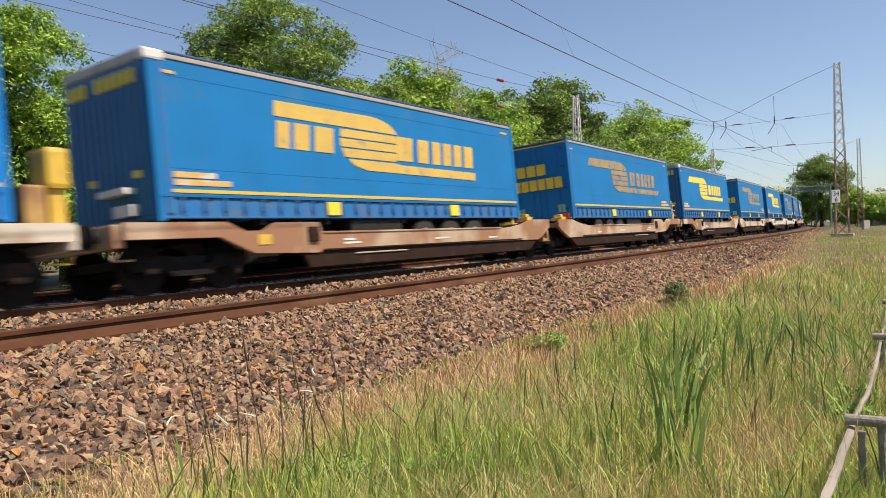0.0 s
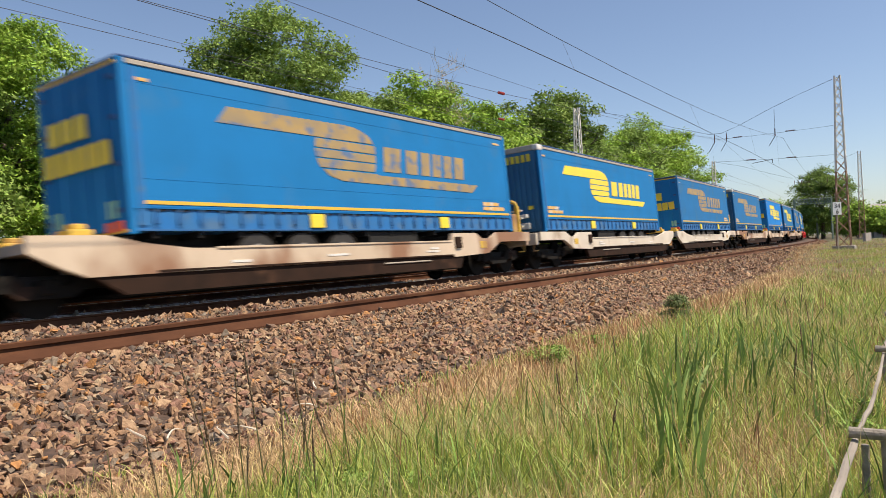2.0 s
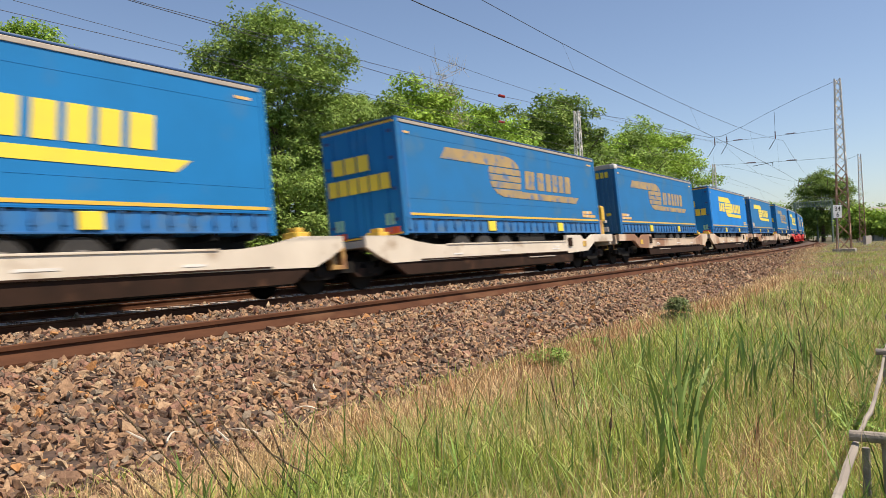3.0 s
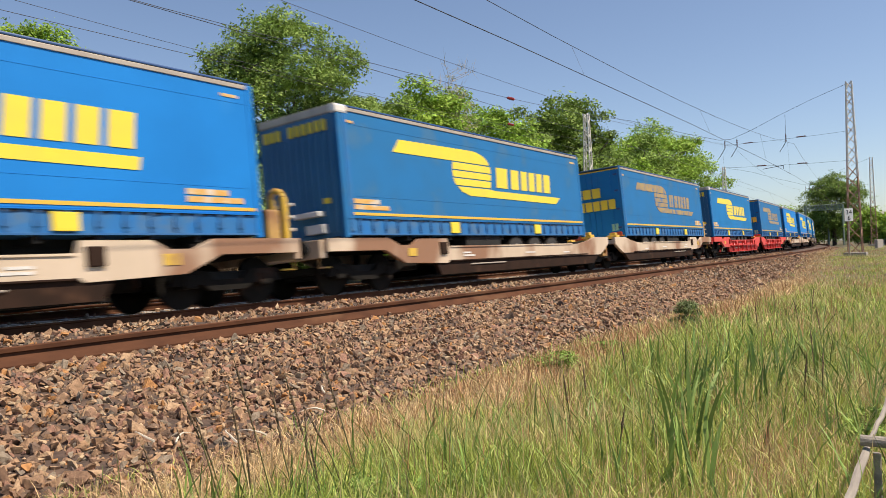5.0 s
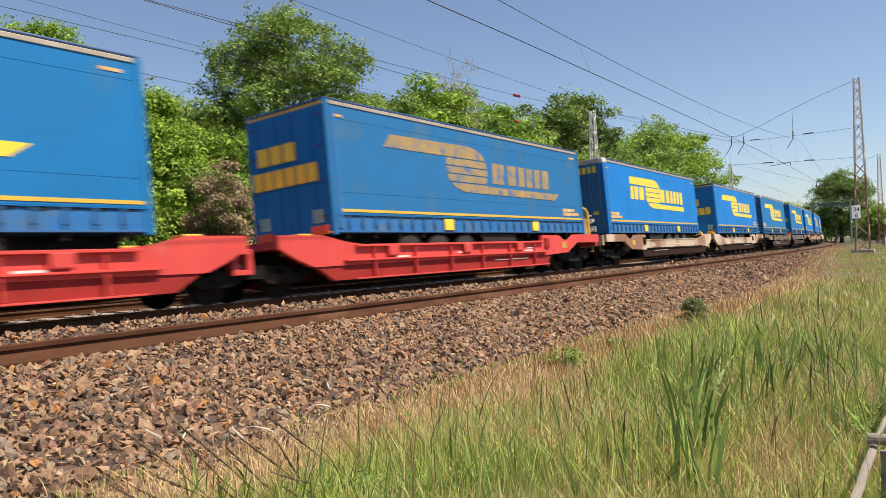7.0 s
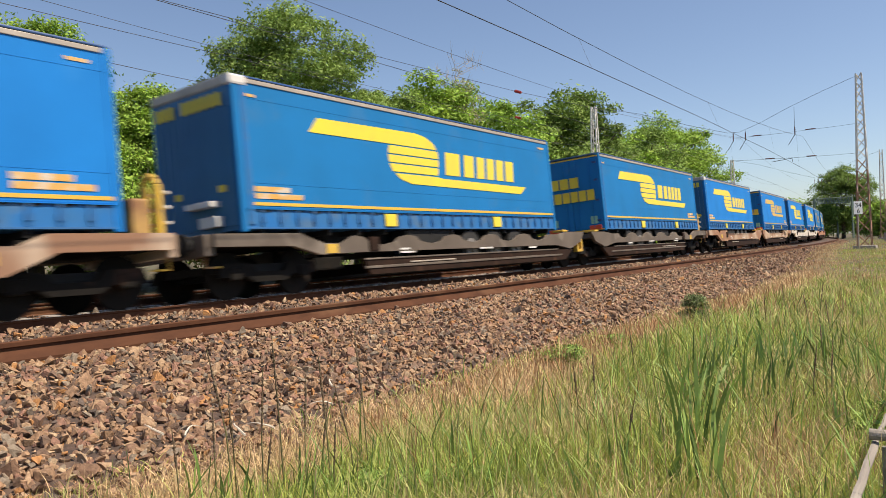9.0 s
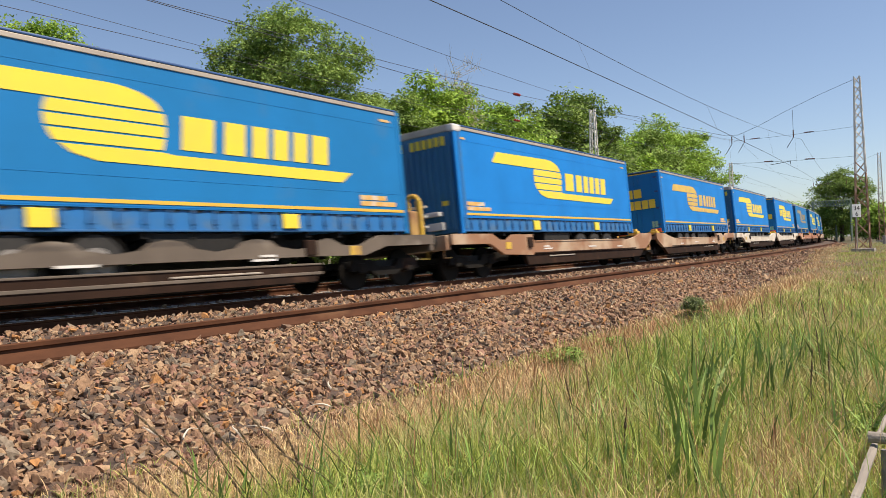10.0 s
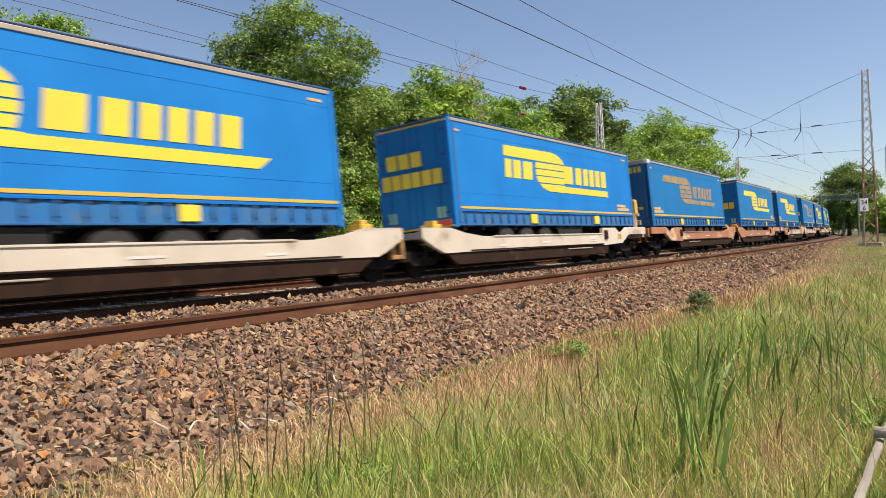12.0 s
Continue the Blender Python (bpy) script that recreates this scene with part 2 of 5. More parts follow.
def box(bm, x0, x1, y0, y1, z0, z1, bevel=0.0):
    r = bmesh.ops.create_cube(bm, size=1.0, matrix=Matrix.LocRotScale(((x0 + x1) / 2, (y0 + y1) / 2, (z0 + z1) / 2), None, (abs(x1 - x0), abs(y1 - y0), abs(z1 - z0))))
    if bevel:
        es = list({e for v in r["verts"] for e in v.link_edges})
        bmesh.ops.bevel(bm, geom=es, offset=bevel, segments=2, affect="EDGES", profile=0.6)
    return bm


def boxed(*a, **k):
    return box(bmesh.new(), *a, **k)


def cyl(bm, c, axis, r, length, seg=16, r2=None):
    q = Vector(axis).to_track_quat("Z", "Y").to_matrix().to_4x4()
    bmesh.ops.create_cone(bm, cap_ends=True, segments=seg, radius1=r, radius2=r if r2 is None else r2, depth=length, matrix=Matrix.Translation(c) @ q)
    return bm


def rod(bm, a, b, r, seg=6, r2=None):
    a, b = Vector(a), Vector(b)
    return cyl(bm, (a + b) / 2, b - a, r, (b - a).length, seg, r2)


def prism(bm, outline, y0, y1):
    """A plate with that outline in x and z, from y0 to y1."""
    lo = [bm.verts.new((x, y0, z)) for x, z in outline]
    hi = [bm.verts.new((x, y1, z)) for x, z in outline]
    bm.faces.new(lo)
    bm.faces.new(hi[::-1])
    n = len(lo)
    for i in range(n):
        bm.faces.new((lo[i], hi[i], hi[(i + 1) % n], lo[(i + 1) % n]))
    bmesh.ops.recalc_face_normals(bm, faces=bm.faces[:])
    return bm


def from_arrays(name, verts, faces, material, smooth=False):
    me = bpy.data.meshes.new(name)
    me.from_pydata(verts, [], faces)
    me.materials.append(M[material])
    if smooth:
        me.shade_smooth()
    else:
        me.shade_flat()
    return new(name, me)


# ---- the line: straight, then a left-hand curve away from the viewer ----
CENTRE, BEND, CURVE, CANT = 12.47, 5.0, 0.0009, 4.0


def line_at(s):
    d = max(0.0, s - BEND)
    th = CURVE * d
    return (BEND + math.sin(th) / CURVE if d else s), CENTRE + (1 - math.cos(th)) / CURVE, th


def on_line(s, lat, z):
    x, y, th = line_at(s)
    return Vector((x - lat * math.sin(th), y + lat * math.cos(th), z))


def on_track(s, lat, z):
    c = radians(CANT)
    return on_line(s, lat * math.cos(c) + z * math.sin(c), -lat * math.sin(c) + z * math.cos(c))


def ride(s, length):
    """The pose of a rigid thing on the canted track, from s on."""
    a, b = line_at(s), line_at(s + length)
    return pose(a[0], a[1], 0, 0, 0, math.degrees(math.atan2(b[1] - a[1], b[0] - a[0]))) @ pose(0, 0, 0, -CANT)


def smooth01(v):
    v = min(1.0, max(0.0, v))
    return v * v * (3 - 2 * v)


def field(x, y):
    """Height of the meadow."""
    rise = 0.55 * smooth01((x - 22) / 50)
    return -0.80 + rise + 0.05 * math.sin(x * 0.7 + y) * math.cos(y * 0.9) + 0.25 * smooth01((-y - 2 + x * 0.02) / 6)


def bed(lat):
    """Height of the ballast across the line, by the distance from the train's track."""
    if lat < -3.65:
        return -0.215 - (-3.65 - lat) * 0.17 - 0.06 * smooth01((lat + 3.9) / 0.2)
    if lat < -2.95:
        return -0.20 - 0.075 * smooth01((-2.95 - lat) / 0.15)
    if lat < -1.7:
        return -0.195 + 0.13 * smooth01((lat + 2.5) / 0.8)
    if lat < 1.5:
        return -0.175 - lat * 0.07 - 0.009
    if lat < 6.4:
        return -0.285 + 0.085 * smooth01((lat - 1.5) / 1.2)
    return -0.22 - (lat - 6.4) * 0.45


def toe(s):
    return -7.25 + 3.0 * smooth01((s - 22) / 55)


# ---- ground ----
def strips(name, ss, lats, zf, material, wob=0.0):
    verts, faces = [], []
    n = len(lats)
    for s in ss:
        for lat in lats:
            p = on_line(s, lat, 0)
            p.z = zf(s, lat, p)
            if wob:
                p.z += wob * noise.noise((p.x * 3, p.y * 3, 0))
            verts.append(tuple(p))
    for i in range(len(ss) - 1):
        for j in range(n - 1):
            a = i * n + j
            faces.append((a, a + n, a + n + 1, a + 1))
    return from_arrays(name, verts, faces, material, True)


def ground_height(s, lat, p):
    f = field(p.x, p.y)
    if lat < toe(s) - 0.4:
        return f
    if lat < 8:
        return min(f, bed(max(lat, -7.4)) - 0.16)
    return -0.55 + 0.3 * smooth01((lat - 9) / 6)


def spaced(stops):
    out = []
    for a, b, step in stops:
        out += list(np.arange(a, b, step))
    return out


SS = spaced([(-300, -20, 40), (-20, 60, 1.0), (60, 320, 8), (320, 1200, 80)])
LATS = spaced([(-900, -60, 120), (-60, -20, 4), (-20, -3, 0.5), (-3, 12, 1.5), (12, 60, 8), (60, 900, 120)])
tagged(strips("ground", SS, LATS, ground_height, "soil"), "dry meadow soil under grass beside the railway", "ground", kind="structure")
BS = spaced([(-20, 60, 0.4), (60, 330, 4)])
tagged(strips("ballast_bed", BS, spaced([(-8.0, 8.1, 0.25)]), lambda s, lat, p: bed(lat), "ballast", 0.03), "reddish brown crushed stone railway ballast bed", "ballast", kind="structure")


# ---- rails and sleepers ----
RAIL = [(-0.075, -0.172), (0.075, -0.172), (0.075, -0.160), (0.012, -0.140), (0.009, -0.045), (0.036, -0.032), (0.036, -0.006), (0.028, 0.0),
        (-0.028, 0.0), (-0.036, -0.006), (-0.036, -0.032), (-0.009, -0.045), (-0.012, -0.140), (-0.075, -0.160)]
RS = spaced([(-20, 60, 4), (60, 330, 6)])


def swept(name, profile, place, material, closed=True):
    verts, faces = [], []
    n = len(profile)
    for s in RS:
        for a, b in profile:
            verts.append(tuple(place(s, a, b)))
    for i in range(len(RS) - 1):
        for j in range(n if closed else n - 1):
            a, b = i * n + j, i * n + (j + 1) % n
            faces.append((a, b, b + n, a + n))
    return from_arrays(name, verts, faces, material)


def railway_track(lat0, canted, label, fall=0.0):
    root = new("railway_track")
    put = on_track if canted else on_line
    for side in (-0.75, 0.75):
        r = swept("rail", RAIL, lambda s, a, b: put(s, lat0 + side + a, b - fall), "rail_rust")
        r.parent = root
        h = swept("rail_head", [(-0.026, 0.002), (0.026, 0.002), (0.026, -0.001), (-0.026, -0.001)], lambda s, a, b: put(s, lat0 + side + a, b - fall), "rail_steel")
        h.parent = root
        h["label"] = "shiny worn running surface of the rail"
    bm = boxed(-0.14, 0.14, -1.3, 1.3, -0.08, 0.0, bevel=0.015)
    me = None
    for i in range(135):
        s = -16 + 0.6 * i
        if me is None:
            ob = part("sleeper", bm, "concrete", root)
            me = ob.data
        else:
            ob = new("sleeper", me)
            ob.parent = root
        x, y, th = line_at(s)
        p = put(s, lat0, -0.172 - fall)
        ob.matrix_basis = pose(p.x, p.y, p.z, -CANT if canted else 0, 0, 0) if th == 0 else pose(p.x, p.y, p.z, 0, 0, math.degrees(th)) @ pose(0, 0, 0, -CANT if canted else 0)
    return tagged(root, label, "railway track", kind="structure")


railway_track(0.0, True, "railway track with rusty rails on concrete sleepers")
railway_track(4.04, False, "second railway track with rusty rails on ballast", 0.0)
HEAVY = [(-0.1, -0.245), (0.1, -0.245), (0.1, -0.215), (0.02, -0.105), (0.014, -0.075), (0.046, -0.06), (0.046, -0.01), (0.036, 0.0),
         (-0.036, 0.0), (-0.046, -0.01), (-0.046, -0.06), (-0.014, -0.075), (-0.02, -0.105), (-0.1, -0.215)]
tagged(swept("loose_rail", HEAVY, lambda s, a, b: on_line(s, -3.36 + a, b), "rail_rust"), "long rusty brown steel rail on the ballast shoulder", "rail", kind="structure")


# ---- ballast stones ----
def rock_shapes(count):
    """Broken stones: hulls of a few random corners, with flat sharp faces."""
    out = []
    rng = np.random.default_rng(5)
    for _ in range(count):
        bm = bmesh.new()
        for p in rng.normal(size=(10 if _ < 12 else 7, 3)):
            bm.verts.new(p / np.linalg.norm(p) * rng.uniform(0.72, 1.1))
        res = bmesh.ops.convex_hull(bm, input=bm.verts[:])
        bmesh.ops.delete(bm, geom=list({g for g in res["geom_interior"] + res["geom_unused"] if isinstance(g, bmesh.types.BMVert)}), context="VERTS")
        bmesh.ops.triangulate(bm, faces=bm.faces[:])
        bmesh.ops.recalc_face_normals(bm, faces=bm.faces[:])
        bm.verts.index_update()
        v = np.array([tuple(p.co) for p in bm.verts])
        f = np.array([[p.index for p in q.verts] for q in bm.faces])
        bm.free()
        out.append((v, f))
    return out


def rotations(rng, n):
    q = rng.normal(size=(n, 4))
    q /= np.linalg.norm(q, axis=1)[:, None]
    w, x, y, z = q.T
    return np.stack([1 - 2 * (y * y + z * z), 2 * (x * y - z * w), 2 * (x * z + y * w), 2 * (x * y + z * w), 1 - 2 * (x * x + z * z), 2 * (y * z - x * w),
                     2 * (x * z - y * w), 2 * (y * z + x * w), 1 - 2 * (x * x + y * y)], 1).reshape(n, 3, 3)


def mesh_np(name, V, F, material):
    me = bpy.data.meshes.new(name)
    k = F.shape[1]
    me.vertices.add(len(V))
    me.vertices.foreach_set("co", V.astype(np.float32).ravel())
    me.loops.add(F.size)
    me.loops.foreach_set("vertex_index", F.astype(np.int32).ravel())
    me.polygons.add(len(F))
    me.polygons.foreach_set("loop_start", np.arange(0, F.size, k, dtype=np.int32))
    me.update(calc_edges=True)
    me.shade_flat()
    me.materials.append(M[material])
    return new(name, me)


def stones(name, zones, seed, label):
    rng = np.random.default_rng(seed)
    shapes = rock_shapes(22)
    VV, FF, base = [], [], 0
    for s0, s1, l0, l1, dens, size in zones:
        n = int((s1 - s0) * (l1 - l0) * dens)
        s, lat = rng.uniform(s0, s1, n), rng.uniform(l0, l1, n)
        keep = np.array([l > toe(a) - 0.55 * rng.random() ** 2 for a, l in zip(s, lat)])
        s, lat = s[keep], lat[keep]
        n = len(s)
        pos = np.array([tuple(on_line(a, b, bed(b) + 0.012)) for a, b in zip(s, lat)])
        pos[:, 2] += rng.uniform(-0.04, 0.022, n) - 0.02 * (np.abs(lat + 3.36) < 0.22)
        R = rotations(rng, n)
        sz = size * rng.lognormal(0, 0.33, n)
        asp = np.stack([np.ones(n) * 1.12, rng.uniform(0.6, 1, n), rng.uniform(0.38, 0.75, n)], 1)
        pick = rng.integers(0, 12, n) if s1 <= 30 and l1 < 0 else rng.integers(12, len(shapes), n)
        for i, (v, f) in enumerate(shapes):
            ix = np.where(pick == i)[0]
            if not len(ix):
                continue
            vv = np.einsum("nij,nvj->nvi", R[ix], v[None] * (asp[ix] * sz[ix, None])[:, None]) + pos[ix][:, None]
            VV.append(vv.reshape(-1, 3))
            FF.append((f[None] + (base + np.arange(len(ix)) * len(v))[:, None, None]).reshape(-1, 3))
            base += len(ix) * len(v)
    return tagged(mesh_np(name, np.concatenate(VV), np.concatenate(FF), "stone"), label, "gravel", kind="stuff")


stones("ballast_stones", [(-10, 2, -8.0, -3.2, 60, 0.07), (2, 14, -8.0, -3.2, 330, 0.053), (14, 30, -8.0, -3.2, 235, 0.057), (30, 60, -8.0, -3.2, 90, 0.075), (60, 130, -6.0, -3.2, 22, 0.12),
                          (3, 30, -3.3, -1.2, 150, 0.055), (30, 70, -3.3, -1.2, 60, 0.07), (4, 30, -1.2, 3.2, 35, 0.055), (4, 30, 3.2, 6.2, 35, 0.055)],
       7, "loose reddish grey broken ballast stones")


# ---- semi-trailers ----
LEN, HALF_W = 13.62, 1.25
FLOOR, TOP = 1.32, 4.37
FACE = -HALF_W - 0.004


def plate(bm, outline, depth=0.006, y=None):
    yy = FACE if y is None else y
    return prism(bm, outline, yy - depth, yy + 0.003)


def arc(cx, cz, rx, rz, a0, a1, n=14):
    return [(cx + rx * math.cos(radians(a0 + (a1 - a0) * i / n)), cz + rz * math.sin(radians(a0 + (a1 - a0) * i / n))) for i in range(n + 1)]


def field_edge(cz, rx, rz, z):
    """Half-chord of the round field at height z."""
    return rx * math.sqrt(max(0.0, 1 - ((z - cz) / rz) ** 2))


def blocks(root, material, x0, x1, z0, z1, widths):
    """A row of slanted plain blocks, some wide and some narrow."""
    x, total = x0, sum(widths)
    for w in widths:
        step = (x1 - x0) * w / total
        part("emblem_block", plate(bmesh.new(), [(x, z0), (x + step * 0.74, z0), (x + step * 0.74 + 0.07, z1), (x + 0.07, z1)]), material, root)
        x += step


def emblem(root, wide, material):
    """The firm's mark as plain shapes: a long bar, a round striped field, rows of blocks and an underline."""
    if wide:
        cx, left, tail = 6.1, 5.0, 11.0
        part("emblem_bar", plate(bmesh.new(), [(2.95, 3.47), (7.2, 3.45)] + arc(6.1, 3.40, 1.15, 0.42, 5, 88) + [(3.0, 3.80)]), material, root)
        blocks(root, material, 2.95, 4.95, 2.80, 3.38, (0.8, 1.0, 1.3))
        bands = ((3.22, 3.41), (2.99, 3.185), (2.75, 2.955))
    else:
        cx, left, tail = 5.78, 4.7, 11.35
        part("emblem_bar", plate(bmesh.new(), [(2.0, 3.42), (6.8, 3.44)] + arc(5.75, 3.40, 1.05, 0.40, 5, 88) + [(2.3, 3.76)]), material, root)
        bands = ((3.20, 3.40), (2.98, 3.165), (2.75, 2.945))
    rx = cx - left
    for z0, z1 in bands:
        zs = [z0 + (z1 - z0) * k / 3 for k in range(4)]
        outline = [(cx - field_edge(3.13, rx, 0.78, z), z) for z in zs[::-1]] + [(cx + field_edge(3.2, rx, 1.1, z), z) for z in zs]
        part("emblem_stripe", plate(bmesh.new(), outline), material, root)
    part("emblem_underline", plate(bmesh.new(), [(cx - 0.86, 2.71), (cx - 0.66, 2.57), (cx - 0.2, 2.47), (tail, 2.43), (tail + (0.05 if wide else 0.35), 2.66), (cx + 1.2, 2.68), (cx + 1.0, 2.71)]), material, root)
    blocks(root, material, 7.15, 11.1, 2.79, 3.42, (1.45, 1.05, 0.85, 0.85, 0.85, 1.0))


def wheel(root, x, y, r=0.5, z=None):
    zc = 0.78 if z is None else z
    w = part("wheel", cyl(bmesh.new(), (x, y, zc), (0, 1, 0), r, 0.34, 24), "tyre", root)
    bm = cyl(bmesh.new(), (x, y - 0.175, zc), (0, 1, 0), 0.29, 0.02, 20)
    cyl(bm, (x, y - 0.2, zc), (0, 1, 0), 0.11, 0.06, 12)
    part("rim", bm, "rim", w)


def semi_trailer(paint, mark, wide, doors_first, label):
    root = new("semi_trailer")
    bm = boxed(0.05, LEN - 0.05, -HALF_W, HALF_W, FLOOR + 0.4, TOP - 0.12, bevel=0.03)
    part("curtain_body", bm, paint, root)
    part("roof", boxed(0, LEN, -HALF_W - 0.01, HALF_W + 0.01, TOP - 0.06, TOP, bevel=0.025), "blue_dark", root, "dark blue roof tarpaulin")
    for y in (-1, 1):
        part("roof_rail", boxed(0.12, LEN - 0.12, y * HALF_W - 0.02, y * HALF_W + 0.02, TOP - 0.15, TOP - 0.065, bevel=0.01), "alu", root, "pale aluminium roof rail")
        part("roof_slot", boxed(0.1, LEN - 0.1, y * HALF_W - 0.014, y * HALF_W + 0.014, TOP - 0.068, TOP - 0.05), "black", root, "dark slot under the roof edge")
    # lower skirt with tensioners
    part("side_skirt", boxed(0.05, LEN - 0.05, -HALF_W + 0.012, HALF_W - 0.012, FLOOR, FLOOR + 0.41), "skirt", root, "grimy pale blue lower curtain edge")
    bm = boxed(-0.03, 0.03, -HALF_W - 0.014, -HALF_W + 0.02, FLOOR + 0.05, FLOOR + 0.40)
    box(bm, -0.05, 0.05, -HALF_W - 0.03, -HALF_W + 0.02, FLOOR + 0.13, FLOOR + 0.24)
    strap = part("tensioner_strap", bm, "strap", root)
    strap.location.x = 0.5
    for i in range(1, 27):
        more = new("tensioner_strap", strap.data)
        more.parent, more.location.x = root, 0.5 + i * 0.485
    hem = random.Random(len(label))
    bm = bmesh.new()
    for i in range(27):
        a, z = 0.34 + i * 0.485, FLOOR + 0.375 + hem.uniform(-0.012, 0.012)
        prism(bm, [(a, z), (a + 0.14, z - 0.028), (a + 0.30, z - 0.026), (a + 0.42, z), (a + 0.40, z + 0.014), (a + 0.02, z + 0.014)], -HALF_W - 0.003, -HALF_W + 0.03)
    part("curtain_hem", bm, "black", root, "dark ragged gap under the curtain hem")
    part("floor_edge", boxed(0.06, LEN - 0.06, -HALF_W - 0.008, -HALF_W + 0.02, FLOOR + 0.0, FLOOR + 0.035, bevel=0.006), "strap", root)
    part("yellow_stripe", boxed(0.3, LEN - 0.1, FACE - 0.006, FACE + 0.003, FLOOR + 0.47, FLOOR + 0.535), "yellow_line", root, "orange-yellow reflective stripe")
    bm = bmesh.new()
    for z, d in ((FLOOR + 0.40, 0.02), (3.92, 0.004), (FLOOR + 0.92, 0.004)):
        box(bm, 0.06, LEN - 0.06, -HALF_W - d, -HALF_W + 0.01, z - 0.006, z + 0.006)
    part("curtain_seams", bm, paint, root)
    for x in (4.55, 9.65):
        part("lift_marker", boxed(x - 0.22, x + 0.22, -HALF_W - 0.04, -HALF_W + 0.01, FLOOR + 0.06, FLOOR + 0.36, bevel=0.01), "yellow", root, "yellow grapple marking plate")
    x0, x1 = (0.35, 1.65) if not doors_first else (LEN - 1.7, LEN - 0.4)
    for i, z in enumerate((FLOOR + 0.66, FLOOR + 0.80)):
        part("label_strip", boxed(x0, x1 - 0.35 * i, FACE - 0.006, FACE + 0.003, z - 0.055, z + 0.055), "orange_mark", root, "orange and white label strip")
    part("corner_label", boxed(0.25, 0.55, FACE - 0.006, FACE + 0.003, TOP - 0.42, TOP - 0.36), "orange_mark", root)
    part("corner_label", boxed(LEN - 0.75, LEN - 0.35, FACE - 0.006, FACE + 0.003, TOP - 0.36, TOP - 0.30), "orange_mark", root)
    emblem(root, wide, mark)
    part("curtain_tube", boxed(0.16, 0.30, FACE - 0.012, FACE + 0.003, FLOOR + 0.1, TOP - 0.2, bevel=0.004), "skirt", root, "paler blue curtain end tube")
    # corner posts
    for x in (0.04, LEN - 0.04):
        for y in (-1, 1):
            part("corner_post", boxed(x - 0.07, x + 0.07, y * (HALF_W - 0.06) - 0.075, y * (HALF_W - 0.06) + 0.075, FLOOR - 0.05, TOP - 0.05, bevel=0.02), paint, root)
    if doors_first:
        for y in (-1, 1):
            d = part("rear_door", boxed(-0.05, 0.03, min(0.01 * y, y * 1.17), max(0.01 * y, y * 1.17), FLOOR + 0.06, TOP - 0.14, bevel=0.012), "blue_mid", root, "blue rear door with yellow lettering bars")
            for yy in (0.25, 0.85):
                rod_bm = rod(bmesh.new(), (-0.075, y * yy, FLOOR + 0.08), (-0.075, y * yy, TOP - 0.2), 0.018)
                part("locking_bar", rod_bm, "blue_mid", d)
            for z in (1.7, 2.5, 3.3, 4.0):
                part("hinge", boxed(-0.07, -0.03, y * 1.06 - 0.08, y * 1.06 + 0.08, z - 0.04, z + 0.04), "blue_dark", d)
        for ya, yb, z0, w in ((0.88, -0.40, 3.08, 3), (1.08, -1.02, 2.52, 6)):
            step = (ya - yb) / w
            for i in range(w):
                part("lettering_bar", boxed(-0.105, -0.092, ya - step * (i + 0.86), ya - step * i, z0, z0 + 0.42), "yellow", root, "yellow lettering bar")
        for z in (FLOOR + 0.02, TOP - 0.13):
            part("door_edge", boxed(-0.065, 0.0, -1.2, 1.2, z - 0.025, z + 0.025), "yellow_line", root, "thin gold edging strip")
        for y in (-1, 1):
            part("tail_lamp", boxed(-0.09, -0.02, y * 0.88 - 0.24, y * 0.88 + 0.24, FLOOR + 0.02, FLOOR + 0.2, bevel=0.015), "red_lamp", root, "red and orange tail lamp")
            part("plate_panel", boxed(-0.065, -0.045, y * 0.85 - 0.14, y * 0.85 + 0.14, FLOOR + 0.26, FLOOR + 0.56), "green_plate", root, "pale green and white panel")
        part("rear_bumper", boxed(-0.06, 0.06, -1.2, 1.2, FLOOR - 0.25, FLOOR - 0.08, bevel=0.02), "dirty_shaded_steel", root)
    else:
        bm = boxed(-0.03, 0.05, -1.2, 1.2, FLOOR, TOP - 0.16, bevel=0.01)
        wall = part("front_wall", bm, "front_wall", root, "corrugated dark blue front wall")
        for i in range(11):
            y = -1.05 + i * 0.21
            part("wall_rib", boxed(-0.07, 0.0, y - 0.05, y + 0.05, FLOOR + 0.1, TOP - 0.62), "front_wall", wall)
        part("corner_cap", boxed(-0.09, 0.34, -1.285, -1.08, TOP - 0.22, TOP - 0.01, bevel=0.05), "white", root, "pale rounded roof corner cap")
        part("front_header", boxed(-0.07, 0.06, -1.24, 1.24, TOP - 0.20, TOP - 0.005, bevel=0.03), "alu", root, "pale grey header beam")
        for i in (0, 1, 2, 4, 5, 6, 7, 8, 9):
            y = 1.0 - i * 0.21
            part("lettering_bar", boxed(-0.085, -0.062, y - 0.07, y + 0.07, TOP - 0.58, TOP - 0.32), "yellow", root, "yellow lettering bar")
        for y in (-0.8, 0.55):
            part("side_marker", boxed(-0.08, -0.05, y - 0.1, y + 0.1, 2.1, 2.23), "yellow", root)
        bm = boxed(-0.22, -0.06, -0.75, -0.2, FLOOR + 0.1, FLOOR + 0.32, bevel=0.02)
        box(bm, -0.3, -0.06, -0.7, 0.1, FLOOR + 0.5, FLOOR + 0.62, bevel=0.02)
        part("coupling_panel", bm, "white", root, "pale air coupling panel")
    # chassis, axles
    def X(v):
        return v if not doors_first else LEN - v
    bm = bmesh.new()
    for y in (-0.55, 0.55):
        box(bm, 0.2, LEN - 0.2, y - 0.07, y + 0.07, FLOOR - 0.32, FLOOR)
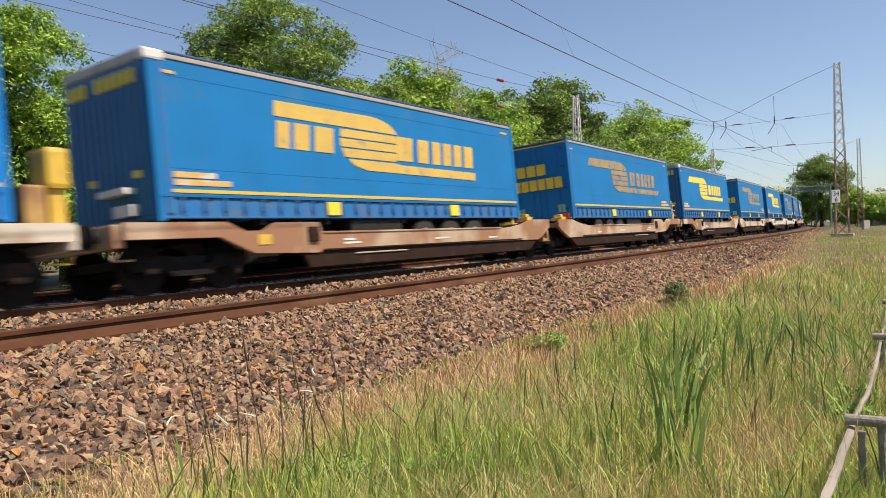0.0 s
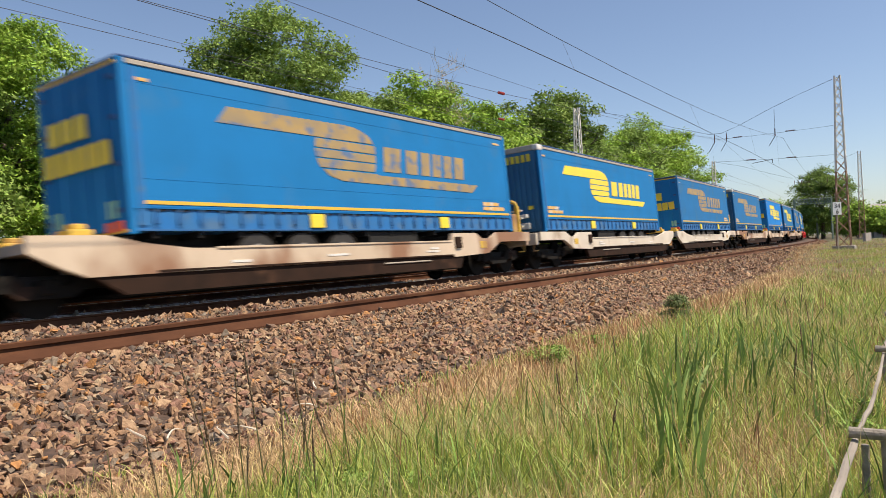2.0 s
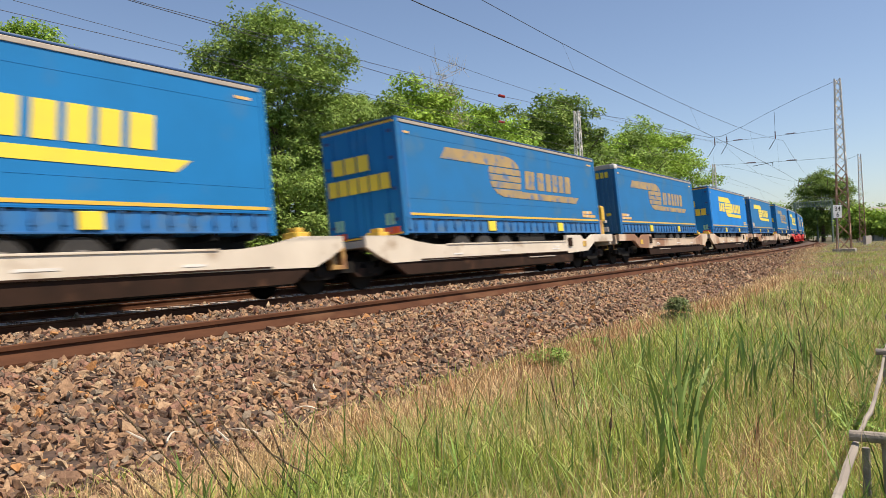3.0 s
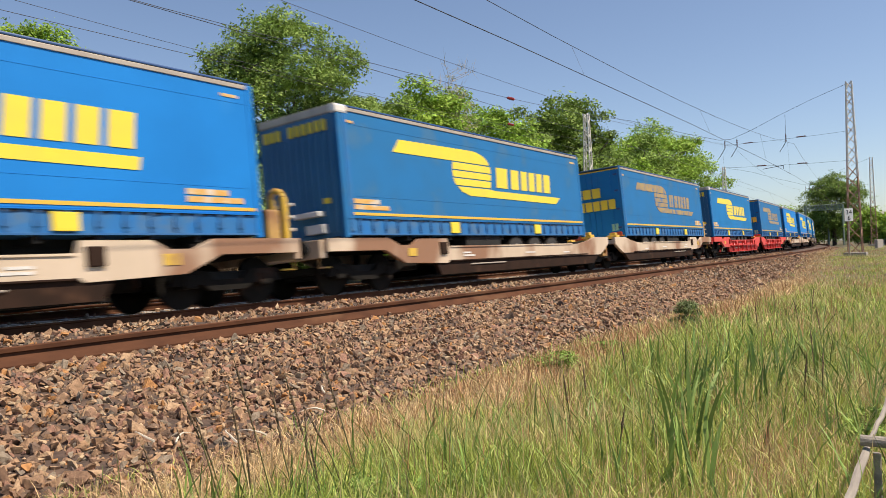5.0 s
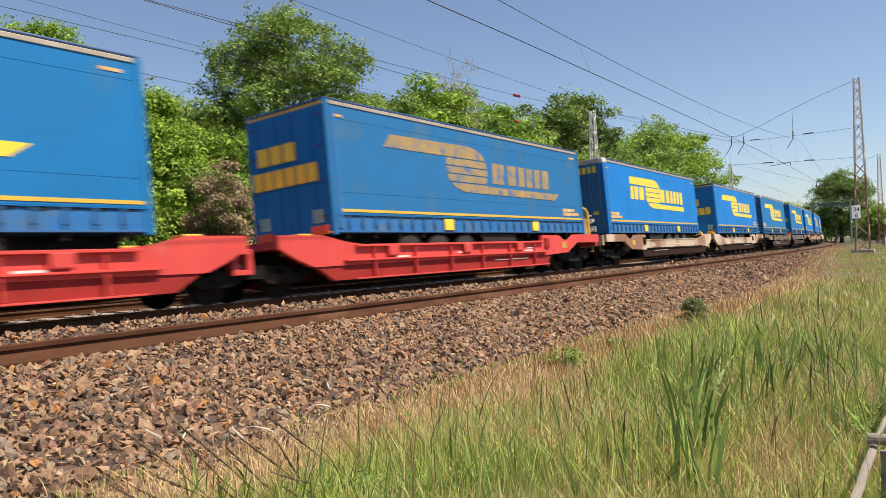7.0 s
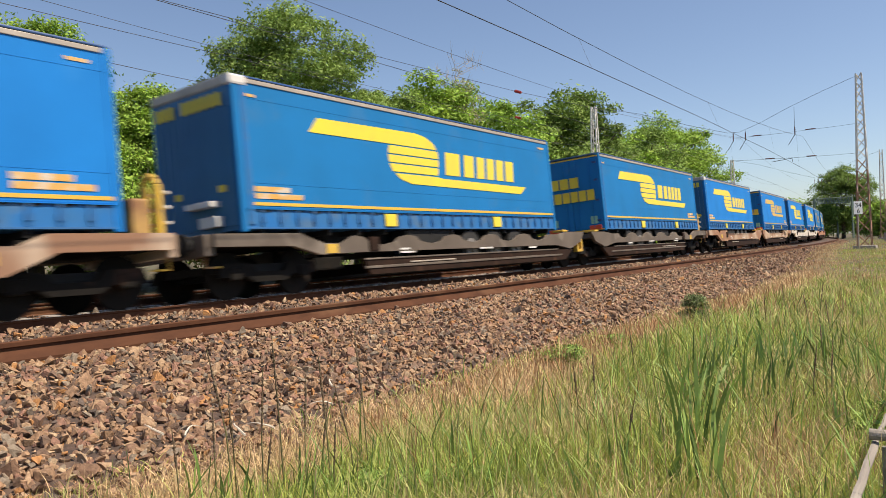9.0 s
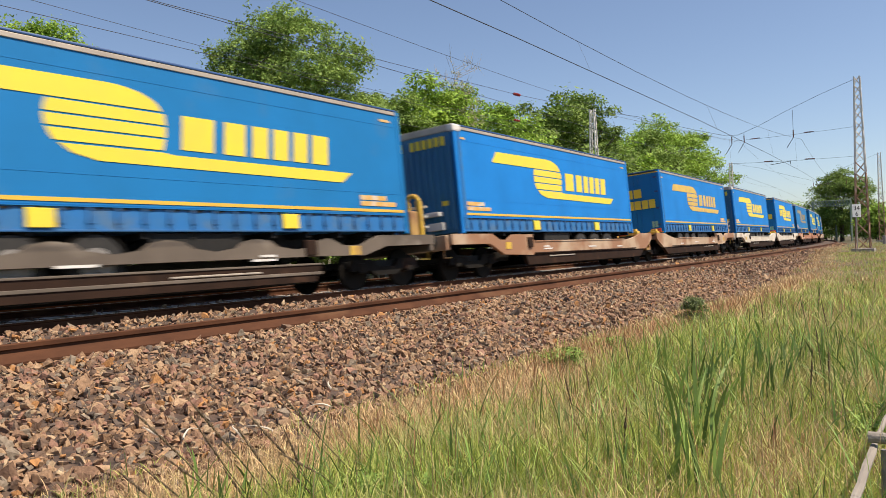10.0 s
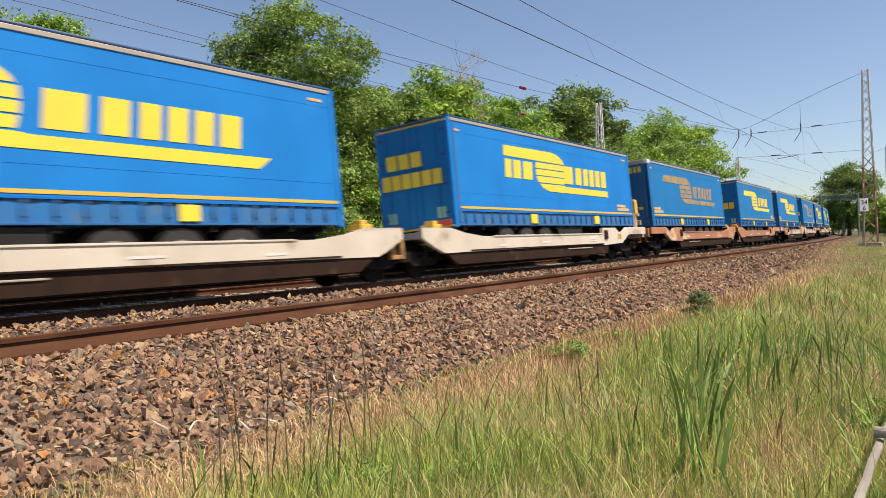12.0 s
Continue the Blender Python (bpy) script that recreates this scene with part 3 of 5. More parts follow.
    for i in range(14):
        x = 0.5 + i * 0.97
        box(bm, x - 0.04, x + 0.04, -1.2, 1.2, FLOOR - 0.12, FLOOR)
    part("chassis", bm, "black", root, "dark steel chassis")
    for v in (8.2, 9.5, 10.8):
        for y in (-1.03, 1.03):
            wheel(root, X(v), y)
        part("mudguard", prism(bmesh.new(), arc(X(v), 0.78, 0.58, 0.56, 25, 155, 8) + arc(X(v), 0.78, 0.55, 0.53, 155, 25, 8), -1.2, -0.86), "dirty_shaded_steel", root)
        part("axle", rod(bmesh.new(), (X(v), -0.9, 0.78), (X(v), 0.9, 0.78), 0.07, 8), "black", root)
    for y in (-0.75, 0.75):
        part("landing_leg", boxed(X(2.6) - 0.07, X(2.6) + 0.07, y - 0.07, y + 0.07, 0.75, FLOOR, bevel=0.01), "dirty_shaded_steel", root)
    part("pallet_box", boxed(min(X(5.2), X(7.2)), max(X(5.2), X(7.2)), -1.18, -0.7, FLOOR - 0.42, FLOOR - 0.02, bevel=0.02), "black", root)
    return tagged(root, label, "semi-trailer", "trailers on the train")


# ---- pocket wagons: each half carries one trailer ----
HALF_LEN = 17.1
X0, X1 = -1.18, 15.92


def pocket_wagon(paint, sill, posts, scallop, label, stand):
    """One half of an articulated wagon, in the space of its trailer's first end."""
    root = new("pocket_wagon")
    W = 1.42
    for side in (-1, 1):
        y0, y1 = sorted((side * W, side * (W - 0.12)))
        if scallop:
            up = [(-0.85, 0.98), (-0.85, 1.22), (1.3, 1.22), (2.0, 1.0), (2.6, 1.0)]
            for c in (4.0, 6.0, 8.0, 10.0, 12.0):
                up += [(c - 0.97, 1.16), (c - 0.7, 1.12), (c - 0.5, 1.0), (c, 0.93), (c + 0.5, 1.0), (c + 0.7, 1.12)]
            up += [(13.0, 1.12), (13.4, 1.12), (14.2, 1.20), (15.55, 1.20), (15.2, 0.85), (14.3, 0.62), (13.2, 0.76), (3.2, 0.78), (1.9, 0.76), (1.1, 0.96)]
        else:
            up = [(-0.85, 0.95), (-0.85, 1.24), (1.3, 1.24), (1.75, 1.06), (2.25, 1.06), (2.6, 1.22), (3.85, 1.22), (3.9, 1.02), (11.6, 0.98), (12.6, 1.0), (13.5, 1.10), (14.2, 1.24),
                  (15.5, 1.24), (15.5, 0.98), (15.0, 0.74), (14.55, 0.57), (13.2, 0.58), (3.9, 0.62), (3.8, 0.56), (1.95, 0.62), (1.15, 0.95)]
        part("side_beam", prism(bmesh.new(), up, y0, y1), paint, root)
        low = [(3.3, 0.64), (14.5, 0.60), (13.9, 0.26), (3.5, 0.26)]
        part("pocket_sill", prism(bmesh.new(), low, min(side * (W - 0.03), side * (W - 0.16)), max(side * (W - 0.03), side * (W - 0.16))), sill, root, "dark lower sill of the wagon pocket")
        for x in ((3.62, 0.16),):
            part("side_bracket", boxed(x[0] - x[1], x[0] + x[1], side * W - 0.05, side * W + 0.05, 0.8, 1.12, bevel=0.02), sill, root)
        part("lift_mark", boxed(2.05, 2.4, side * (W + 0.004) - 0.008, side * (W + 0.004) + 0.008, 0.78, 0.98), "post_yellow", root, "yellow marking patch")
        for a, b, z in ((4.6, 5.2, 0.72), (4.6, 5.0, 0.80), (8.3, 9.0, 0.74), (11.2, 11.7, 0.70)):
            part("lettering_bar", boxed(a, b, side * (W + 0.003) - 0.006, side * (W + 0.003) + 0.006, z, z + 0.045), "white", root, "white stencilled lettering bar")
        if scallop:
            part("lower_rail", boxed(3.3, 13.6, min(side * (W - 0.01), side * (W - 0.05)), max(side * (W - 0.01), side * (W - 0.05)), 0.40, 0.46, bevel=0.01), "wagon_grey", root)
            part("lower_rail", boxed(3.3, 13.3, min(side * (W - 0.01), side * (W - 0.05)), max(side * (W - 0.01), side * (W - 0.05)), 0.60, 0.64, bevel=0.01), "wagon_grey", root)
        bm = rod(bmesh.new(), (5.0, side * (W - 0.02), 0.5), (7.0, side * (W - 0.02), 0.5), 0.02)
        part("hand_lever", bm, "alu", root)
        if sill == "sill_red":
            for z0, z1, out, x0, x1 in ((0.975, 1.03, 0.10, 3.95, 13.2), (0.66, 0.70, 0.09, 3.7, 13.6), (0.25, 0.285, 0.07, 3.6, 13.3)):
                ya, yb = sorted((side * (W - 0.02), side * (W + out)))
                part("beam_flange", boxed(x0, x1, ya, yb, z0, z1, bevel=0.008), paint, root)
            for x in (4.6, 6.2, 7.8, 9.4, 11.0, 12.6):
                ya, yb = sorted((side * (W - 0.02), side * (W + 0.075)))
                part("side_rib", boxed(x - 0.02, x + 0.02, ya, yb, 0.30, 0.98), paint, root)
            for x in (5.6, 8.6, 11.9):
                ya, yb = sorted((side * (W - 0.02), side * (W + 0.11)))
                part("pocket_bracket", boxed(x - 0.2, x + 0.2, ya, yb, 0.74, 1.0, bevel=0.03), paint, root)
        elif not scallop:
            ya, yb = sorted((side * (W - 0.02), side * (W + 0.022)))
            part("beam_flange", boxed(3.95, 12.0, ya, yb, 0.975, 1.015, bevel=0.006), paint, root)
            part("beam_flange", boxed(3.9, 13.3, ya, yb, 0.60, 0.635, bevel=0.006), sill, root)
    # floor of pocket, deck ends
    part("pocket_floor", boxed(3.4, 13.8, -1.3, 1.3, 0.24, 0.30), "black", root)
    part("end_deck", boxed(-0.85, 1.7, -1.3, 1.3, 0.98, 1.16), "dirty_shaded_steel", root)
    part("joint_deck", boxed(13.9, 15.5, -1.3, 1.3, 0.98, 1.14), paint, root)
    part("king_pin_stand", boxed(0.9, 1.5, -0.35, 0.35, 1.14, 1.30, bevel=0.03), "dirty_shaded_steel", root)
    # end platform beam, buffers, coupling
    part("head_beam", boxed(-0.98, -0.78, -1.3, 1.3, 0.82, 1.22, bevel=0.02), paint, root)
    for y in (-0.875, 0.875):
        bm = cyl(bmesh.new(), (-1.05, y, 1.05), (1, 0, 0), 0.11, 0.22, 12)
        cyl(bm, (-1.17, y, 1.05), (1, 0, 0), 0.22, 0.04, 16)
        part("buffer", bm, "black", root)
    part("coupling_hook", boxed(-1.18, -0.95, -0.06, 0.06, 0.92, 1.08, bevel=0.02), "black", root)
    for y in (-1.15, 1.15):
        bm = rod(bmesh.new(), (-0.9, y, 0.6), (-0.9, y, 1.0), 0.02)
        rod(bm, (-0.9, y, 0.62), (-0.55, y, 0.62), 0.02)
        part("step", bm, "post_yellow", root, "yellow shunter's step and handrail")
    # yellow end stand and joint stoppers
    if stand:
        part("low_stand", boxed(-0.60, -0.26, 0.74, 1.16, 1.15, 1.86, bevel=0.04), "post_brown", root, "rusty brown low end stand")
        if paint == "wagon_white":
            bm = boxed(-1.04, -0.66, 0.60, 1.14, 1.80, 2.48, bevel=0.09)
            box(bm, -0.98, -0.70, 0.70, 1.06, 1.15, 1.84, bevel=0.04)
            part("tall_stand", bm, posts, root, "worn yellow rounded end stand")
        else:
            bm = bmesh.new()
            for y in (0.66, 1.04):
                box(bm, -0.90, -0.78, y - 0.07, y + 0.07, 1.15, 2.14, bevel=0.02)
            for k in range(6):
                a, b = (math.pi * q / 6 for q in (k, k + 1))
                rod(bm, (-0.84, 0.85 + 0.19 * math.cos(a), 2.14 + 0.16 * math.sin(a)), (-0.84, 0.85 + 0.19 * math.cos(b), 2.14 + 0.16 * math.sin(b)), 0.06, 8)
            hoop = part("end_hoop", bm, posts, root, "worn yellow end hoop")
            for z in (1.45, 1.72, 1.98):
                part("rung", boxed(-1.0, -0.92, 0.55, 1.18, z - 0.03, z + 0.03, bevel=0.012), "white", hoop, "pale rung")
    for y in (-1.0, 1.0):
        low = 0.07 if scallop or sill == "sill_red" else 0.13
        bm = boxed(14.28, 14.68, y - 0.2, y + 0.2, 1.23, 1.23 + low, bevel=0.02)
        if low > 0.1:
            box(bm, 14.36, 14.58, y - 0.13, y + 0.13, 1.36, 1.46, bevel=0.02)
        part("corner_stop", bm, posts, root, "yellow corner stop block")
    # bogies: one under the end, the shared one by the joint
    def bogie(xc, axles):
        # Bogie and wheel colours are near black to hold the shade underneath.
        b = part("bogie", boxed(xc - 1.25, xc + 1.25, -0.95, 0.95, 0.5, 0.66, bevel=0.03), "black", root, "two-axle bogie blackened for the shade under the wagon")
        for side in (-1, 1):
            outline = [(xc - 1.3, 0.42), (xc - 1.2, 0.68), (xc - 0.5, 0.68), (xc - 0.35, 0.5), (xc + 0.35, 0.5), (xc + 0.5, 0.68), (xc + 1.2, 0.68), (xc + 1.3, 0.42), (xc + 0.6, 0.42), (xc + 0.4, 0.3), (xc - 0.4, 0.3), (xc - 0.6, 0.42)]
            part("bogie_frame", prism(bmesh.new(), outline, min(side * 0.95, side * 1.08), max(side * 0.95, side * 1.08)), "dirty_shaded_steel", b)
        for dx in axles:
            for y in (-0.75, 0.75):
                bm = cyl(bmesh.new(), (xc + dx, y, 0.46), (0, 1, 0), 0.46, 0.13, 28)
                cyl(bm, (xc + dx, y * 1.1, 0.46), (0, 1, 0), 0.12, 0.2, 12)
                part("railway_wheel", bm, "dirty_shaded_steel", b, "dirty steel railway wheel darkened for the shade under the wagon")
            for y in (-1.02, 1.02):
                part("axle_box", boxed(xc + dx - 0.14, xc + dx + 0.14, y - 0.1, y + 0.1, 0.36, 0.6, bevel=0.03), "dirty_shaded_steel", b)
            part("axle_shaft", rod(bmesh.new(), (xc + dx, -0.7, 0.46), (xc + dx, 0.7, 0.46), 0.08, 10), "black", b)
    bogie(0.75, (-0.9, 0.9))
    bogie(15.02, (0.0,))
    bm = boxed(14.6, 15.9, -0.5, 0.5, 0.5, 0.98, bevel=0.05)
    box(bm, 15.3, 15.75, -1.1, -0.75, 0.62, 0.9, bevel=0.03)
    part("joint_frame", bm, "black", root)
    bm = bmesh.new()
    for q in ((15.30, 15.42, 0.5, 1.0), (15.66, 15.78, 0.5, 1.0), (15.42, 15.66, 0.9, 1.0), (15.42, 15.66, 0.5, 0.6)):
        box(bm, q[0], q[1], -1.22, -1.06, q[2], q[3], bevel=0.012)
    part("joint_yoke", bm, paint if sill == "sill_red" else posts if scallop else "post_brown", root, "open welded yoke at the joint")
    # brake gear under the first end
    part("brake_cylinder", cyl(bmesh.new(), (2.6, 0.3, 0.55), (1, 0, 0), 0.16, 0.7, 14), "dirty_shaded_steel", root)
    part("brake_box", boxed(2.2, 3.1, -0.9, -0.5, 0.45, 0.75, bevel=0.04), "dirty_shaded_steel", root)
    return tagged(root, label, "freight wagon", "wagons of the train")


LIVERY = {
    "cream": ("wagon_cream", "sill_dark", "post_yellow", False, "cream pocket wagon with heavy brown rust patches"),
    "rust": ("wagon_rust", "sill_dark", "post_yellow", False, "rusty brown pocket wagon with pale patches"),
    "white": ("wagon_white", "sill_dark", "post_yellow", False, "off-white pocket wagon with dark brown sill"),
    "red": ("wagon_red", "sill_red", "post_yellow", False, "bright red pocket wagon with ribbed sides"),
    "grey": ("wagon_grey", "sill_dark", "post_yellow", True, "grey-brown pocket wagon with scalloped side beams"),
    "orange": ("wagon_orange", "sill_dark", "post_yellow", False, "orange-brown pocket wagon with pale patches"),
}
# wagon by wagon from the head: livery of both halves, then for each trailer: paint, mark, wide mark
TRAIN = [
    ("white", "blue_mid", "yellow", False, "blue_bright", "yellow", False),
    ("rust", "blue_mid", "worn_yellow", True, "blue_mid", "faded", False),
    ("cream", "blue_mid", "yellow", False, "blue_mid", "faded", False),
    ("white", "blue_mid", "yellow", False, "blue_dull", "faded", False),
    ("cream", "blue_dull", "faded", False, "blue_bright", "yellow", True),
    ("cream", "blue_dull", "yellow", False, "blue_dull", "faded", False),
    ("red", "blue_mid", "yellow", False, "blue_dull", "faded", False),
    ("cream", "blue_bright", "yellow", True, "blue_bright", "yellow", False),
    ("grey", "blue_mid", "yellow", False, "blue_mid", "yellow", False),
    ("rust", "blue_bright", "yellow", False, "blue_bright", "worn_yellow", False),
    ("white", "blue_bright", "yellow", False, "blue_bright", "yellow", True),
    ("orange", "blue_mid", "faded", False, "blue_mid", "yellow", False),
    ("cream", "blue_mid", "yellow", False, "blue_mid", "faded", False),
    ("cream", "blue_dull", "yellow", False, "blue_mid", "yellow", False),
    ("white", "blue_mid", "yellow", False, "blue_dull", "faded", False),
    ("cream", "blue_mid", "faded", False, "blue_mid", "yellow", False),
    ("rust", "blue_mid", "yellow", False, "blue_dull", "faded", False),
]
SPEED, PITCH, FIRST = 26.52, 34.30, 26.35
MOVING = []


def build_train():
    kept = {}

    def fresh(key, maker):
        if key not in kept:
            kept[key] = maker()
            return kept[key]
        return copy_thing(kept[key], Matrix.Identity(4))
    tone = {"blue_bright": "bright blue", "blue_mid": "blue", "blue_dull": "dull grimy blue"}
    for i, (livery, p1, m1, w1, p2, m2, w2) in enumerate(TRAIN):
        d = FIRST + PITCH * (i - 1)
        for first, paint, mark, wide, s in ((False, p1, m1, w1, d - 18.15), (True, p2, m2, w2, d)):
            text = "%s curtain-sided semi-trailer with %s mark on a wagon" % (tone[paint], {"faded": "faded orange", "worn_yellow": "worn amber"}.get(mark, "yellow"))
            t = fresh((paint, mark, wide, first), lambda: semi_trailer(paint, mark, wide, first, text))
            MOVING.append((t, s, LEN, False))
            w = fresh((livery, first), lambda: pocket_wagon(*LIVERY[livery], first))
            MOVING.append((w, s, LEN, first))


build_train()


# ---- trees ----
def tree(name, x, y, base, top, radius, leaf, seed, label, leaves=9000, size=0.17, lobes=26, trunk=True, low=0.18):
    rng = np.random.default_rng(seed)
    root = new(name)
    root.location = (x, y, base)
    if trunk:
        top, radius = base + (top - base) * 1.09, radius * 1.08
    h = top - base
    if trunk:
        bm = bmesh.new()
        r0 = (0.028 if radius > 2 else 0.004) * h
        rod(bm, (0, 0, -0.1), (0.02 * h * rng.normal(), 0, (0.45 if radius > 2 else 0.97) * h), r0, 10, r0 * (0.6 if radius > 2 else 0.15))
        for i in range(11 if radius > 2 else 56):
            a = rng.uniform(0, 6.28)
            z0 = h * (rng.uniform(0.15, 0.6) if radius > 2 else rng.uniform(0.35, 0.95))
            ln = radius * rng.uniform(0.5, 0.9)
            p1 = Vector((math.cos(a) * ln, math.sin(a) * ln, z0 + ln * rng.uniform(0.4, 1.1)))
            p1.z = min(p1.z, (0.9 if radius > 2 else 1.0) * h)
            rod(bm, (0, 0, z0), p1, r0 * (0.4 if radius > 2 else 0.26), 7 if radius > 2 else 4, r0 * 0.1)
            for _ in range(3 if radius > 2 else 9):
                q = p1.lerp(Vector((0, 0, z0)), rng.uniform(0.0, 0.55))
                e = Vector(rng.normal(size=3)) * radius * (0.22 if radius > 2 else 0.16)
                rod(bm, q, q + e + Vector((0, 0, 0 if radius > 2 else 0.3)), r0 * (0.14 if radius > 2 else 0.2), 5, r0 * 0.04)
        part("trunk", bm, "bark" if radius > 2 else "twig_tan", root, "grey-brown trunk and limbs" if radius > 2 else "pale bare trunk and twigs")
    else:
        bm = bmesh.new()
        for i in range(7):
            a = rng.uniform(0, 6.28)
            rod(bm, (0.1 * radius * math.cos(a), 0.1 * radius * math.sin(a), -0.05 * h), (0.6 * radius * math.cos(a), 0.6 * radius * math.sin(a), h * rng.uniform(0.5, 0.85)), 0.012 * h, 5, 0.003 * h)
        part("stalk", bm, "bark", root, "thin brown branching stalk")
    # lobes: many small clumps over an uneven crown
    cs = []
    while len(cs) < lobes * 1.7:
        v = rng.uniform(-1, 1, 3)
        n = np.linalg.norm(v)
        if 0.35 < n < 1.0:
            zz = low * h + (v[2] * 0.5 + 0.5) * (0.93 - low) * h
            taper = 1.0 if v[2] < 0.1 else 1.0 - 0.25 * v[2]
            cs.append((v[0] * radius * taper, v[1] * radius * taper, zz, radius * rng.uniform(0.15, 0.34)))
    cs = np.array(cs)
    near = x < 36 and leaves > 9500
    small = h < 1.5
    n = int(leaves * (3.9 if near else 1.9))
    size = size * (0.43 if near else 0.66)
    # twigs stand on the clumps, and each carries a tuft of leaves that spread outwards and up to the light
    tuft = 6 if small else 16
    twigs = max(1, n // tuft)
    n = twigs * tuft
    c = cs[rng.integers(0, len(cs), twigs)]
    d = rng.normal(size=(twigs, 3))
    d[:, 2] = np.where(d[:, 2] < -0.35, -0.6 * d[:, 2], d[:, 2])
    d /= np.linalg.norm(d, axis=1)[:, None]
    rr = rng.uniform(0.45, 1.0, twigs) ** 0.5 * (1 + 0.14 * rng.normal(size=twigs))
    tw = c[:, :3] + d * (rr * c[:, 3])[:, None] * np.array([1.0, 1.0, 0.8])
    way = np.repeat(d, tuft, 0)
    e = rng.normal(size=(n, 3))
    spread = size * (1.5 if small else 2.1)
    pos = np.repeat(tw, tuft, 0) + e * spread * np.array([1.0, 1.0, 0.55]) + way * (spread * rng.uniform(0, 1.4, n))[:, None]
    pos[:, 2] = np.clip(pos[:, 2], 0.05, h * 1.03)
    up = way * 0.55 + np.array([0.0, 0.0, 0.75]) + rng.normal(size=(n, 3)) * 0.55
    up /= np.linalg.norm(up, axis=1)[:, None]
    side = np.cross(up, rng.normal(size=(n, 3)))
    side /= np.linalg.norm(side, axis=1)[:, None] + 1e-9
    fore = np.cross(up, side)
    sz = (size * rng.lognormal(0, 0.28, n))[:, None]
    # each leaf is one small three-cornered blade
    V = np.stack([pos - side * sz * 0.62 - fore * sz * 0.7, pos + side * sz * 0.62 - fore * sz * 0.55, pos + fore * sz * 1.2 + side * sz * 0.1], 1)
    F = np.arange(n * 3).reshape(-1, 3)
    ob = mesh_np("crown", V.reshape(-1, 3), F, leaf)
    ob.parent = root
    return tagged(root, label, "tree" if trunk else "bush", "trees along the line")


T1 = "tall broadleaf tree in full green leaf behind the tracks"
for i, (x, y, top, r, leaf, n, lobes) in enumerate((
        (28.2, 28.5, 13.1, 4.3, "leaf_a", 24000, 60), (13.6, 27.0, 9.3, 3.0, "leaf_b", 20000, 60), (8.6, 27.5, 10.6, 3.6, "leaf_a", 22000, 64), (11.8, 30.0, 10.4, 3.2, "leaf_a", 14000, 50), (16.8, 29.5, 7.6, 3.0, "leaf_a", 12000, 44), (21.6, 31.0, 8.6, 3.4, "leaf_a", 10000, 44), (25.0, 31.5, 9.0, 3.4, "leaf_c", 10000, 44),
        (19.4, 28.0, 7.3, 2.8, "leaf_b", 11000, 30), (32.4, 28.5, 10.4, 3.2, "leaf_a", 13000, 36), (34.6, 27.5, 9.8, 2.9, "leaf_a", 11000, 30), (38.6, 28.0, 11.8, 3.1, "leaf_b", 12000, 32),
        (43.0, 28.0, 11.4, 3.0, "leaf_b", 12000, 32), (47.6, 28.0, 10.8, 3.0, "leaf_b", 12000, 32), (52.0, 29.0, 10.6, 3.0, "leaf_b", 9000, 28), (66.0, 32.8, 15.2, 4.4, "leaf_c", 15000, 44), (73.5, 33.2, 16.4, 4.5, "leaf_c", 15000, 44), (80.5, 33.0, 12.8, 3.8, "leaf_a", 9000, 32),
        (87.0, 33.0, 13.8, 4.8, "leaf_b", 10000, 34), (95.0, 34.0, 14.8, 5.0, "leaf_a", 10000, 34), (105.0, 35.0, 17.4, 5.6, "leaf_b", 12000, 40), (115.0, 35.5, 17.8, 5.6, "leaf_b", 12000, 40), (125.0, 35.5, 15.4, 5.2, "leaf_b", 10000, 36))):
    tree("tree", x, y, -0.3, top, r, leaf, 100 + i, T1, n, 0.15 if x < 16 else 0.18 if x < 50 else 0.25, lobes)
for i, (x, y, top, r, leaf) in enumerate(((4, 24.5, 5.5, 2.6, "leaf_b"), (9.5, 24.0, 5.2, 2.5, "leaf_a"), (14.5, 24.0, 4.8, 2.4, "leaf_b"), (19.5, 24.0, 5.0, 2.4, "leaf_a"), (24.0, 24.0, 5.6, 2.4, "leaf_a"), (22.0, 26.0, 6.6, 2.4, "leaf_b"), (27.0, 25.6, 7.4, 2.6, "leaf_c"),
                                      (29.5, 24.3, 6.0, 2.5, "leaf_b"), (35.0, 24.5, 6.2, 2.6, "leaf_a"), (40.5, 24.6, 6.4, 2.6, "leaf_b"), (46.5, 25.0, 6.2, 2.8, "leaf_a"), (53.0, 25.4, 6.4, 3.0, "leaf_a"), (60.0, 26.0, 6.4, 3.2, "leaf_b"),
                                      (68.0, 27.0, 6.8, 3.4, "leaf_a"), (76.0, 28.0, 7.2, 3.6, "leaf_b"), (86.0, 29.0, 7.5, 4.0, "leaf_a"), (97.0, 30.0, 8.0, 4.4, "leaf_a"), (109.0, 31.5, 8.0, 4.6, "leaf_b"), (122.0, 34.0, 8.0, 5.0, "leaf_a"))):
    tree("bush", x, y, -0.4, top, r, leaf, 300 + i, "dense green bushes along the railway cutting", 9000 if x < 30 else 5000, 0.115 if x < 30 else 0.17 if x < 50 else 0.25, 26, False, 0.02)
tree("bare_tree", 40.6, 26.6, -0.3, 12.3, 1.7, "leaf_pale", 401, "half-dead thin tree with few dry leaves", 5200, 0.06, 70)
tree("dry_bush", 17.7, 21.9, -0.4, 4.9, 1.1, "leaf_dry", 402, "brown withered bush beside the track", 9000, 0.07, 30, False, 0.02)
tree("tree", 178, 21.0, -0.3, 14.4, 5.9, "leaf_c", 403, "large round far tree in full leaf", 22000, 0.24, 60, low=0.08)
